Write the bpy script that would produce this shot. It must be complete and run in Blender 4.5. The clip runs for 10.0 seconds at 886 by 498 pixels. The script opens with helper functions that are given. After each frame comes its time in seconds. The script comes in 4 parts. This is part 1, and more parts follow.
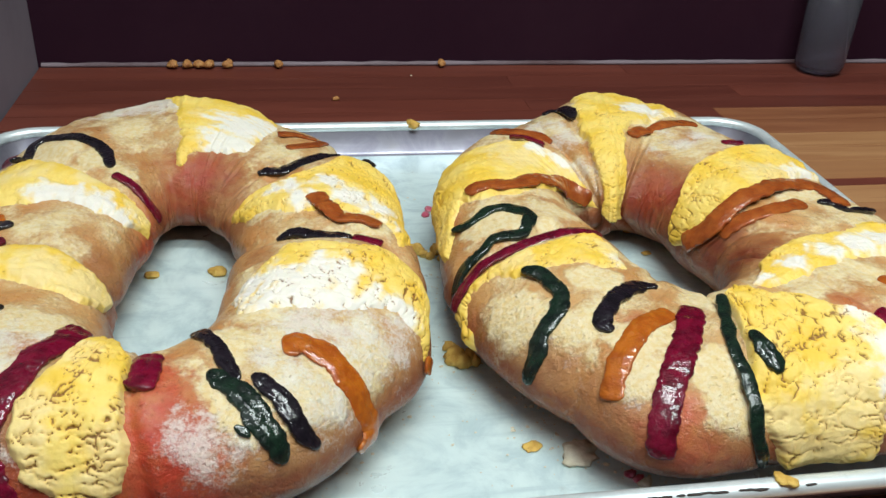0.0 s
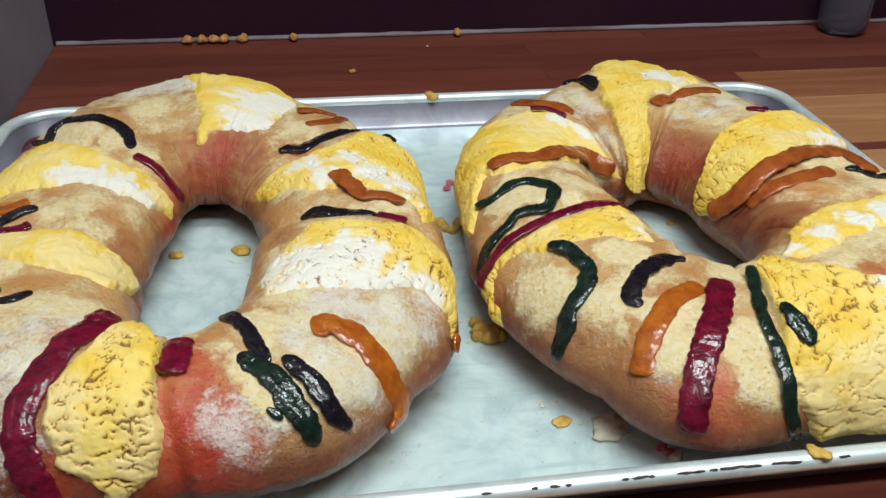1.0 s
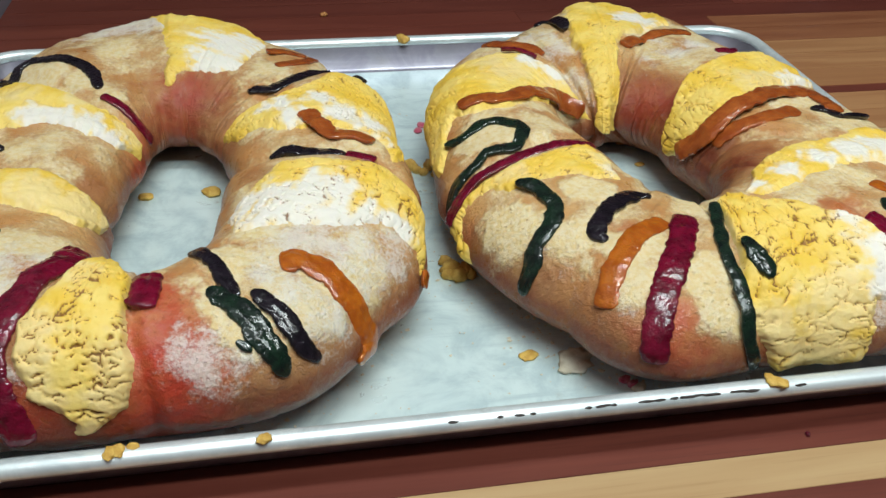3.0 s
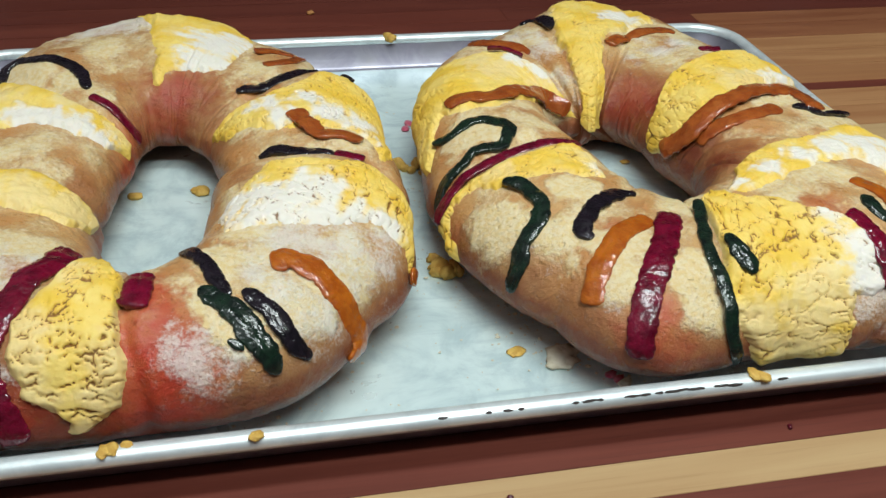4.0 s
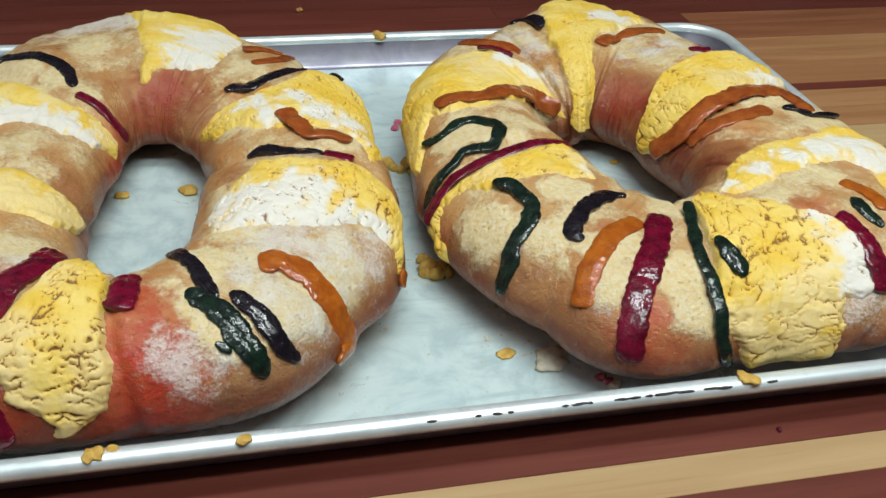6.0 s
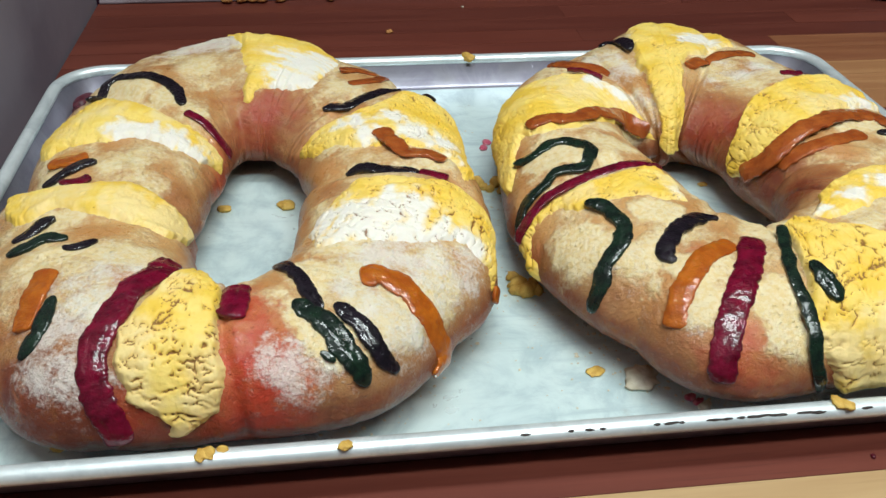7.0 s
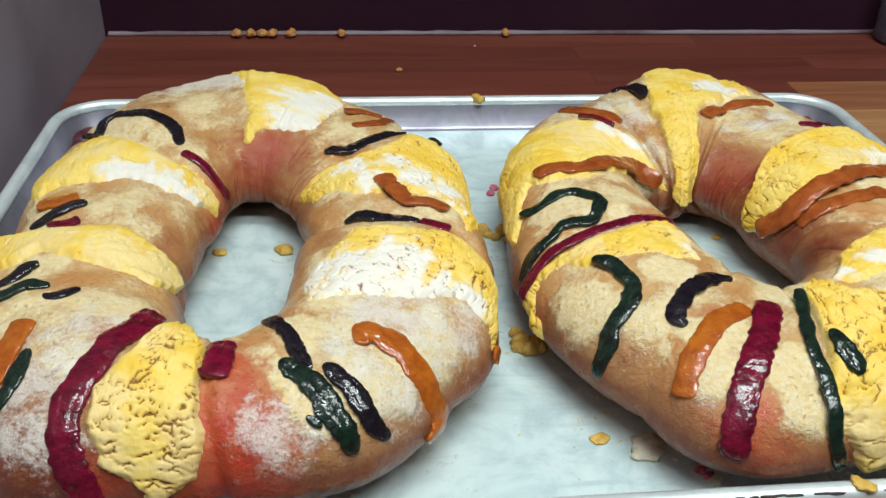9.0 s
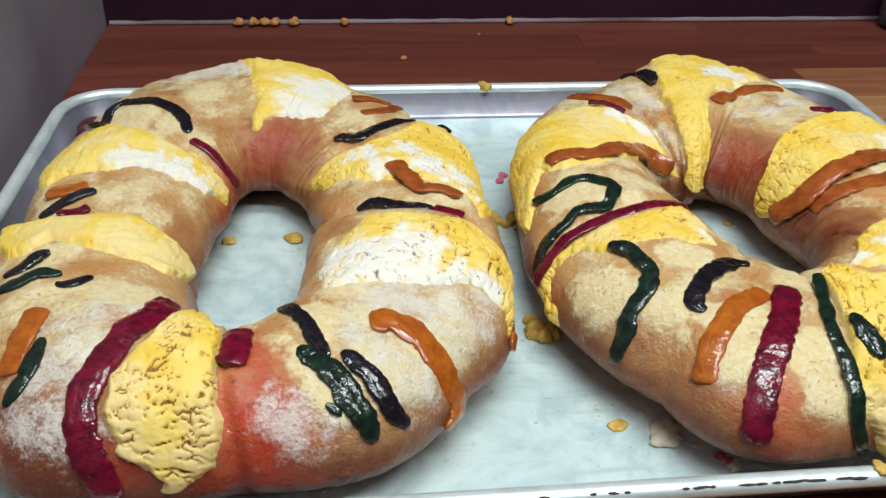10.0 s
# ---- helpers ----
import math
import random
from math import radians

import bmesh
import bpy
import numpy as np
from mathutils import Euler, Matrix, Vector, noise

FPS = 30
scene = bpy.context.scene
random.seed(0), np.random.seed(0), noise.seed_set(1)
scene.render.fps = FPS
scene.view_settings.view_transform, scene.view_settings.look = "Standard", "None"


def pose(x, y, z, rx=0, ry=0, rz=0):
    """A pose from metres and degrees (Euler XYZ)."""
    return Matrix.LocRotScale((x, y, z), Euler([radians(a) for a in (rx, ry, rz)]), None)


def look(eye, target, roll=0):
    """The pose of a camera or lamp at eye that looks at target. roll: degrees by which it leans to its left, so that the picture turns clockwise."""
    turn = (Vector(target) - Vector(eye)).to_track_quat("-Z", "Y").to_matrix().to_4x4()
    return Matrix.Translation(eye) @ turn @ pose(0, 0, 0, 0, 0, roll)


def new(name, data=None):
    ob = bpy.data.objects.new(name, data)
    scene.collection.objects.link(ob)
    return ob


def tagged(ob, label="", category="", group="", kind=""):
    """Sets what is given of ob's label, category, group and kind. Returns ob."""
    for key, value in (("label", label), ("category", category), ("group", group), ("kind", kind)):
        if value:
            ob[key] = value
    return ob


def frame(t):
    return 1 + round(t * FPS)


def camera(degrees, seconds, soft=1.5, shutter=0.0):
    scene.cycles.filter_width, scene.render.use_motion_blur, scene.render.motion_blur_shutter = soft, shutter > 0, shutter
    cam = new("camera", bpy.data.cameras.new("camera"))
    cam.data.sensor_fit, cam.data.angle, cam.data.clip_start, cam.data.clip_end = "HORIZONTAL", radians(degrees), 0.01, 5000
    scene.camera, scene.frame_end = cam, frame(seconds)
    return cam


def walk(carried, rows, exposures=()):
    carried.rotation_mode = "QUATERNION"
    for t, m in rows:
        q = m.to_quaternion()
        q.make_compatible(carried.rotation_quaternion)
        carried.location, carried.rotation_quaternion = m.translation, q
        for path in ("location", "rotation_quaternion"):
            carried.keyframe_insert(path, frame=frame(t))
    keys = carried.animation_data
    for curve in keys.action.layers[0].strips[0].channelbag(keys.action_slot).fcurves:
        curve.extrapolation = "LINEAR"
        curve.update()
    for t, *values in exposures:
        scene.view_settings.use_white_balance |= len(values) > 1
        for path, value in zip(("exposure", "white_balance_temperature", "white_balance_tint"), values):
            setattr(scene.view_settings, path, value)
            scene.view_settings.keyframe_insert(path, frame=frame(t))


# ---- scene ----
cam = camera(52.4, 10.0, soft=1.5)
PATH = [
    (0, (-0.088, -0.503, 0.314), (0.232, 1.213, -0.662), 3.0),
    (0.5, (-0.099, -0.498, 0.315), (0.199, 1.205, -0.689), 1.9),
    (1, (-0.093, -0.497, 0.317), (0.191, 1.187, -0.724), 1.4),
    (1.5, (-0.086, -0.497, 0.311), (0.205, 1.16, -0.77), 1.5),
    (2, (-0.084, -0.501, 0.31), (0.219, 1.137, -0.797), 1.9),
    (3.5, (-0.091, -0.508, 0.315), (0.247, 1.107, -0.815), 2.2),
    (4, (-0.091, -0.51, 0.317), (0.262, 1.099, -0.817), 2.4),
    (4.5, (-0.088, -0.509, 0.316), (0.271, 1.097, -0.821), 2.4),
    (5, (-0.088, -0.508, 0.317), (0.278, 1.094, -0.823), 2.6),
    (6.5, (-0.097, -0.506, 0.319), (0.279, 1.094, -0.821), 3.2),
    (7, (-0.106, -0.515, 0.325), (0.123, 1.13, -0.788), 1.3),
    (7.5, (-0.103, -0.508, 0.327), (0.093, 1.171, -0.743), 1.9),
    (8, (-0.097, -0.494, 0.325), (0.076, 1.181, -0.754), 1.5),
    (8.5, (-0.094, -0.49, 0.323), (0.087, 1.182, -0.759), 1.5),
    (9, (-0.096, -0.49, 0.324), (0.107, 1.195, -0.735), 2.1),
    (9.5, (-0.101, -0.487, 0.323), (0.109, 1.205, -0.723), 1.9),
    (10, (-0.106, -0.487, 0.319), (0.107, 1.187, -0.754), 2.0),
]
EXPOSURES = [(0, -0.12), (0.5, -0.15), (1.4, -0.32), (2.5, -0.29), (3.5, -0.29), (5.0, -0.35), (6.5, -0.28), (7.2, -0.13), (10.0, -0.15)]
walk(cam, [(t, look(eye, target, roll)) for t, eye, target, roll in PATH], EXPOSURES)

# ---- world and light ----
sky = bpy.data.worlds.new("room_air")
sky.use_nodes = True
sky.node_tree.nodes["Background"].inputs[0].default_value = (0.5, 0.55, 0.6, 1)
sky.node_tree.nodes["Background"].inputs[1].default_value = 0.05
scene.world = sky
TUBES = [(0.0, -0.14, 1.55), (0.25, -0.85, 1.57)]
TUBE_SIZE, TUBE_POWER = (1.2, 0.16), (21.5, 24.0)
for place, power in zip(TUBES, TUBE_POWER):
    lamp = bpy.data.lights.new("ceiling_panel_light", "AREA")
    lamp.shape, lamp.size, lamp.size_y, lamp.energy = "RECTANGLE", TUBE_SIZE[0], TUBE_SIZE[1], power
    lamp.color = (0.90, 1.0, 1.0)
    new("ceiling_panel_light", lamp).matrix_world = pose(*place)

# ---- materials ----
class Nodes:
    """A node material under construction."""

    def __init__(self, name):
        self.m = bpy.data.materials.new(name)
        self.m.use_nodes = True
        self.t = self.m.node_tree
        self.b = self.t.nodes["Principled BSDF"]
        self.pos = self.add("ShaderNodeTexCoord").outputs["Object"]

    def add(self, kind, **settings):
        n = self.t.nodes.new(kind)
        for key, value in settings.items():
            setattr(n, key, value)
        return n

    def put(self, socket, value):
        if isinstance(value, bpy.types.NodeSocket):
            self.t.links.new(value, socket)
        elif isinstance(value, (tuple, list)) and len(value) == 3 and socket.type == "RGBA":
            socket.default_value = (*value, 1)
        else:
            socket.default_value = value

    def noise(self, scale, detail=4.0, rough=0.55, stretch=None, distort=0.0, where=None):
        at = where or self.pos
        if stretch:
            mp = self.add("ShaderNodeMapping")
            self.put(mp.inputs["Vector"], at)
            mp.inputs["Scale"].default_value = stretch
            at = mp.outputs[0]
        n = self.add("ShaderNodeTexNoise")
        self.put(n.inputs["Vector"], at)
        for key, value in (("Scale", scale), ("Detail", detail), ("Roughness", rough), ("Distortion", distort)):
            n.inputs[key].default_value = value
        return n.outputs["Fac"]

    def ramp(self, value, low, high, a=0.0, b=1.0):
        n = self.add("ShaderNodeMapRange", interpolation_type="SMOOTHSTEP")
        self.put(n.inputs["Value"], value)
        for key, x in (("From Min", low), ("From Max", high), ("To Min", a), ("To Max", b)):
            n.inputs[key].default_value = x
        return n.outputs[0]

    def math(self, op, a, b=0.5):
        n = self.add("ShaderNodeMath", operation=op)
        self.put(n.inputs[0], a)
        self.put(n.inputs[1], b)
        return n.outputs[0]

    def mix(self, fac, a, b, blend="MIX"):
        n = self.add("ShaderNodeMixRGB", blend_type=blend)
        self.put(n.inputs[0], fac)
        self.put(n.inputs[1], a)
        self.put(n.inputs[2], b)
        return n.outputs[0]

    def attr(self, name):
        return self.add("ShaderNodeAttribute", attribute_name=name).outputs["Fac"]

    def random(self):
        return self.add("ShaderNodeObjectInfo").outputs["Random"]

    def bump(self, height, strength, distance, glaze=0.25):
        """Relief on the body of a surface, and a share of it on the clear coat."""
        for socket, share in (("Normal", 1.0), ("Coat Normal", glaze)):
            n = self.add("ShaderNodeBump")
            n.inputs["Strength"].default_value = strength
            n.inputs["Distance"].default_value = distance * share
            self.put(n.inputs["Height"], height)
            self.put(self.b.inputs[socket], n.outputs[0])

    def finish(self, colour, rough=0.5, **more):
        self.put(self.b.inputs["Base Color"], colour)
        self.put(self.b.inputs["Roughness"], rough)
        for key, value in more.items():
            self.put(self.b.inputs[key.replace("_", " ")], value)
        return self.m


def wall_paint(name, base, dirt, rough=0.55):
    n = Nodes(name)
    c = n.mix(n.ramp(n.noise(7, 5), 0.42, 0.72), base, dirt)
    n.bump(n.noise(160, 3), 0.15, 0.001)
    return n.finish(c, n.ramp(n.noise(12), 0.3, 0.7, rough - 0.1, rough + 0.1), Specular_IOR_Level=0.12)


BACK_WALL = wall_paint("dark_wall_paint", (0.027, 0.0075, 0.017), (0.032, 0.010, 0.020), 0.7)
PALE_WALL = wall_paint("pale_wall_paint", (0.26, 0.225, 0.26), (0.20, 0.17, 0.205))
FLOOR = wall_paint("floor_paint", (0.20, 0.20, 0.19), (0.13, 0.13, 0.12))
CEILING = wall_paint("ceiling_paint", (0.80, 0.80, 0.78), (0.74, 0.74, 0.72))
CAULK = wall_paint("caulk", (0.24, 0.19, 0.21), (0.08, 0.04, 0.04))


def wood(name, low, high, vein):
    n = Nodes(name)
    where = n.add("ShaderNodeVectorMath", operation="ADD")
    n.put(where.inputs[0], n.pos)
    spread = n.add("ShaderNodeVectorMath", operation="SCALE")
    spread.inputs[0].default_value = (3.0, 7.0, 5.0)
    n.put(spread.inputs["Scale"], n.random())
    n.put(where.inputs[1], spread.outputs[0])
    at = where.outputs[0]
    grain = n.noise(60, 6, 0.6, (0.06, 1, 1), 0.6, at)
    fine = n.noise(420, 3, 0.6, (0.03, 1, 1), 0.0, at)
    c = n.mix(n.ramp(grain, 0.3, 0.7), low, high)
    c = n.mix(n.ramp(fine, 0.55, 0.75, 0.0, 0.45), c, vein)
    c = n.mix(n.ramp(n.random(), 0, 1, 0.0, 0.35), c, vein)
    c = n.mix(n.ramp(n.noise(18, 4, where=at), 0.55, 0.8, 0.0, 0.3), c, low)
    n.bump(n.math("ADD", grain, fine), 0.12, 0.0006)
    return n.finish(c, n.ramp(grain, 0.2, 0.8, 0.40, 0.55), Specular_IOR_Level=0.35)


STAVE_DARK = wood("stave_dark", (0.120, 0.028, 0.018), (0.170, 0.042, 0.026), (0.075, 0.018, 0.013))
STAVE_MID = wood("stave_mid", (0.22, 0.075, 0.033), (0.31, 0.125, 0.055), (0.16, 0.045, 0.022))
STAVE_TAN = wood("stave_tan", (0.33, 0.145, 0.060), (0.43, 0.220, 0.095), (0.25, 0.095, 0.040))
STAVE_LIGHT = wood("stave_light", (0.46, 0.285, 0.135), (0.56, 0.385, 0.195), (0.35, 0.20, 0.09))


def aluminium(name, bright, dull, rough, metal, scratches):
    n = Nodes(name)
    blotch = n.noise(24, 7, 0.65, distort=0.6)
    streak = n.noise(140, 4, 0.6, (0.08, 1, 1))
    c = n.mix(n.ramp(blotch, 0.42, 0.66), bright, dull)
    c = n.mix(n.ramp(streak, 0.55, 0.8, 0.0, scratches), c, dull)
    stain = n.math("MULTIPLY", n.ramp(n.noise(45, 5, 0.65), 0.60, 0.72), n.ramp(n.noise(9, 2), 0.45, 0.6))
    c = n.mix(n.math("MULTIPLY", stain, 0.55), c, (0.34, 0.33, 0.27))
    n.bump(n.math("ADD", streak, n.noise(30, 3)), 0.12, 0.0008)
    return n.finish(c, n.ramp(blotch, 0.3, 0.7, rough - 0.08, rough + 0.08), Metallic=metal)


# One metal; the upright pan walls carry their shade in a darker, purplish colour.
ALUMINIUM_SHADED = aluminium("aluminium_wall_shaded", (0.36, 0.35, 0.41), (0.26, 0.25, 0.31), 0.40, 0.75, 0.5)
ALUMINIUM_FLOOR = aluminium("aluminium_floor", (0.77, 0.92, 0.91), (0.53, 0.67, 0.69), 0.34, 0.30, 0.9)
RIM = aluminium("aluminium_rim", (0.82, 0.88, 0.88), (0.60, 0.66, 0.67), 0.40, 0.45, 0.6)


def dough_crust():
    n = Nodes("dough_crust")
    big, mid, fine = n.noise(26, 4), n.noise(120, 6, 0.65), n.noise(1000, 3, 0.7)
    c = n.mix(n.ramp(big, 0.32, 0.68), (0.56, 0.255, 0.085), (0.65, 0.385, 0.160))
    c = n.mix(n.ramp(mid, 0.45, 0.75, 0.0, 0.35), c, (0.46, 0.195, 0.070))
    # Browned crust, with shade on sides and hole walls put into the same colour.
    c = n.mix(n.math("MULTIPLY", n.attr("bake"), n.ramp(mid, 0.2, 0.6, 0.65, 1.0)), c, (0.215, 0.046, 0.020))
    c = n.mix(n.math("MULTIPLY", n.attr("red"), n.ramp(mid, 0.2, 0.7, 0.6, 1.0)), c, (0.50, 0.050, 0.022))
    patchy = n.math("ADD", n.math("MULTIPLY", n.noise(55, 6, 0.65), 0.7), n.math("MULTIPLY", n.noise(420, 4, 0.65), 0.3))
    skin = n.ramp(n.math("ADD", n.attr("skin"), n.math("MULTIPLY", n.math("SUBTRACT", patchy), 1.3)), 0.34, 0.66)
    pale = n.mix(n.ramp(n.noise(300, 4), 0.35, 0.65), (0.78, 0.595, 0.290), (0.83, 0.70, 0.445))
    c = n.mix(n.math("MULTIPLY", skin, 0.92), c, pale)
    speck = n.math("ADD", n.math("MULTIPLY", n.math("SUBTRACT", n.noise(520, 4, 0.7)), 1.5), n.math("MULTIPLY", n.math("SUBTRACT", n.noise(85, 5, 0.6)), 1.8))
    sugar = n.ramp(n.math("ADD", n.attr("sugar"), speck), 0.34, 1.05)
    c = n.mix(n.math("MULTIPLY", sugar, 0.70), c, (0.82, 0.77, 0.70))
    wrinkle = n.noise(85, 6, 0.6, distort=0.8)
    relief = n.math("ADD", n.math("MULTIPLY", n.noise(480, 5, 0.65), 0.65), n.math("MULTIPLY", wrinkle, 1.1))
    relief = n.math("ADD", relief, n.math("ADD", n.math("MULTIPLY", skin, 0.6), n.math("MULTIPLY", sugar, 0.25)))
    pits = n.ramp(n.noise(430, 4, 0.6), 0.60, 0.72)
    c = n.mix(n.math("MULTIPLY", pits, n.ramp(big, 0.40, 0.62, 0.0, 0.20)), c, (0.36, 0.14, 0.045))
    n.bump(n.math("SUBTRACT", relief, n.math("MULTIPLY", pits, 0.5)), 0.75, 0.0021, 0.6)
    rough = n.math("ADD", n.ramp(mid, 0.3, 0.7, 0.24, 0.42), n.math("MULTIPLY", n.math("MAXIMUM", sugar, n.math("MULTIPLY", skin, 0.7)), 0.32))
    return n.finish(c, rough, Coat_Weight=n.ramp(n.math("MAXIMUM", sugar, skin), 0.0, 1.0, 0.42, 0.06), Coat_Roughness=0.13, Specular_IOR_Level=0.25, Subsurface_Weight=0.06, Subsurface_Radius=(0.006, 0.003, 0.001), Subsurface_Scale=0.5)


def paste():
    n = Nodes("sugar_paste")
    mid, fine = n.noise(140, 5, 0.62), n.noise(900, 3, 0.7)
    c = n.mix(n.ramp(n.noise(40, 4), 0.35, 0.65), (0.83, 0.54, 0.060), (0.88, 0.65, 0.170))
    c = n.mix(n.ramp(mid, 0.52, 0.75, 0.0, 0.5), c, (0.78, 0.47, 0.040))
    cream = n.ramp(n.math("ADD", n.attr("cream"), n.math("SUBTRACT", mid)), 0.15, 0.75)
    c = n.mix(n.math("MULTIPLY", cream, 0.72), c, (0.85, 0.67, 0.33))
    sugar = n.ramp(n.math("ADD", n.attr("sugar"), n.math("MULTIPLY", n.math("SUBTRACT", mid), 1.0)), 0.18, 0.80)
    c = n.mix(n.math("MULTIPLY", sugar, 0.95), c, (0.82, 0.775, 0.70))
    gap = n.ramp(n.attr("gap"), 0.20, 0.72)
    c = n.mix(n.math("MULTIPLY", n.math("MULTIPLY", n.attr("dip"), n.ramp(sugar, 0.0, 0.8, 1.0, 0.1)), 0.35), c, (0.74, 0.40, 0.03))
    pits = n.math("MULTIPLY", n.ramp(n.noise(620, 2, 0.5, (0.6, 1, 1)), 0.66, 0.72), n.ramp(n.noise(60, 3), 0.45, 0.65, 0.0, 0.6))
    gap = n.math("MAXIMUM", gap, n.math("MULTIPLY", pits, n.ramp(n.math("MAXIMUM", sugar, cream), 0.1, 0.7, 0.9, 0.15)))
    c = n.mix(n.math("MULTIPLY", gap, 0.9), c, (0.20, 0.075, 0.010))
    n.bump(n.math("SUBTRACT", n.math("ADD", n.math("MULTIPLY", fine, 0.35), mid), n.math("MULTIPLY", gap, 0.5)), 0.5, 0.0009)
    return n.finish(c, 0.6, Subsurface_Weight=0.06, Subsurface_Radius=(0.005, 0.003, 0.001), Subsurface_Scale=0.4)


def candied(name, colour, deep, gloss, glow=0.0):
    n = Nodes(name)
    mid, fine = n.noise(380, 2, 0.5), n.noise(1000, 2, 0.5)
    c = n.mix(n.ramp(n.noise(150, 3), 0.30, 0.70), deep, colour)
    n.bump(n.math("ADD", mid, n.math("MULTIPLY", fine, 0.3)), 0.7, 0.0010, 0.45)
    return n.finish(c, n.ramp(mid, 0.35, 0.65, gloss + 0.06, gloss + 0.20), Subsurface_Weight=glow, Subsurface_Radius=(0.006, 0.002, 0.001), Subsurface_Scale=0.6,
                    Coat_Weight=1.0, Coat_Roughness=0.03, Coat_IOR=1.5, Specular_IOR_Level=0.1)


DOUGH, PASTE = dough_crust(), paste()
CANDY = {
    "dark": candied("candied_prune", (0.014, 0.010, 0.015), (0.006, 0.005, 0.007), 0.20),
    "green": candied("candied_green", (0.010, 0.027, 0.015), (0.005, 0.010, 0.008), 0.20),
    "red": candied("candied_red", (0.18, 0.004, 0.024), (0.085, 0.002, 0.011), 0.20, 0.1),
    "orange": candied("candied_orange", (0.47, 0.125, 0.010), (0.34, 0.072, 0.007), 0.24, 0.15),
    "amber": candied("candied_amber", (0.39, 0.100, 0.018), (0.28, 0.056, 0.011), 0.24, 0.1),
}
CANDY_LABEL = {"dark": "glossy black candied fruit strip", "green": "glossy dark green candied fruit strip", "red": "glossy deep red quince paste strip",
               "orange": "translucent orange candied fruit strip", "amber": "brownish amber candied fruit strip"}


def crumb_skin(name, a, b, rough=0.7):
    n = Nodes(name)
    c = n.mix(n.ramp(n.noise(220, 4), 0.35, 0.65), a, b)
    n.bump(n.noise(500, 4), 0.6, 0.001)
    return n.finish(c, rough)


CRUMB = {
    "yellow": crumb_skin("crumb_yellow", (0.52, 0.29, 0.05), (0.68, 0.44, 0.10)),
    "brown": crumb_skin("crumb_brown", (0.42, 0.17, 0.05), (0.55, 0.27, 0.08)),
    "cream": crumb_skin("crumb_cream", (0.78, 0.73, 0.58), (0.66, 0.60, 0.44)),
    "pink": crumb_skin("crumb_pink", (0.50, 0.06, 0.12), (0.60, 0.22, 0.26), 0.4),
    "syrup": crumb_skin("syrup", (0.10, 0.006, 0.016), (0.045, 0.004, 0.010), 0.35),
}
CHAR = crumb_skin("burnt_residue", (0.020, 0.014, 0.012), (0.050, 0.030, 0.022), 0.6)


def cup_plastic():
    n = Nodes("frosted_plastic")
    n.bump(n.noise(60, 3), 0.1, 0.001)
    return n.finish((0.55, 0.53, 0.62), 0.22, Transmission_Weight=0.93, IOR=1.25)


CUP = cup_plastic()

# ---- building helpers ----
def mesh_object(name, verts, faces, mat, parent=None, label="", smooth=True):
    me = bpy.data.meshes.new(name)
    me.from_pydata([tuple(map(float, p)) for p in verts], [], [tuple(int(i) for i in f) for f in faces])
    me.polygons.foreach_set("use_smooth", [smooth] * len(me.polygons))
    me.materials.append(mat)
    me.update()
    ob = new(name, me)
    if parent:
        ob.parent = parent
    if label:
        tagged(ob, label)
    return ob


def part(name, bm, mat, parent=None, label="", smooth=False):
    me = bpy.data.meshes.new(name)
    bm.normal_update()
    bm.to_mesh(me)
    bm.free()
    me.polygons.foreach_set("use_smooth", [smooth] * len(me.polygons))
    me.materials.append(mat)
    ob = new(name, me)
    if parent:
        ob.parent = parent
    if label:
        tagged(ob, label)
    return ob


def box(x0, x1, y0, y1, z0, z1, bevel=0.0, bm=None):
    bm = bm or bmesh.new()
    made = bmesh.ops.create_cube(bm, size=1.0)["verts"]
    for p in made:
        p.co = Vector((x0 + (p.co.x + 0.5) * (x1 - x0), y0 + (p.co.y + 0.5) * (y1 - y0), z0 + (p.co.z + 0.5) * (z1 - z0)))
    if bevel:
        bmesh.ops.bevel(bm, geom=list({e for p in made for e in p.link_edges}), offset=bevel, segments=2, affect="EDGES")
    return bm


def grid_faces(rows, cols, closed_rows=False, closed_cols=False):
    faces = []
    for i in range(rows if closed_rows else rows - 1):
        for j in range(cols if closed_cols else cols - 1):
            a, b = i * cols + j, i * cols + (j + 1) % cols
            c, d = ((i + 1) % rows) * cols + (j + 1) % cols, ((i + 1) % rows) * cols + j
            faces.append((a, b, c, d))
    return faces

# ---- room ----
WALL_X, WALL_Y = -0.349, 0.470
ROOM = (3.0, -3.0, -0.9, 1.75)
tagged(part("wall_north", box(WALL_X - 0.1, ROOM[0], WALL_Y, WALL_Y + 0.1, ROOM[2], ROOM[3]), BACK_WALL), "dark painted splashback wall behind the worktop", "wall", kind="structure")
tagged(part("wall_west", box(WALL_X - 0.1, WALL_X, ROOM[1], WALL_Y, ROOM[2], ROOM[3]), PALE_WALL), "pale grey scuffed painted side wall", "wall", kind="structure")
tagged(part("wall_east", box(ROOM[0], ROOM[0] + 0.1, ROOM[1], WALL_Y, ROOM[2], ROOM[3]), PALE_WALL), "plain pale grey painted wall", "wall", kind="structure")
tagged(part("wall_south", box(WALL_X - 0.1, ROOM[0] + 0.1, ROOM[1] - 0.1, ROOM[1], ROOM[2], ROOM[3]), PALE_WALL), "plain pale grey painted wall", "wall", kind="structure")
tagged(part("floor", box(WALL_X - 0.1, ROOM[0] + 0.1, ROOM[1] - 0.1, WALL_Y + 0.1, ROOM[2] - 0.1, ROOM[2]), FLOOR), "dull grey kitchen floor", "floor", kind="structure")
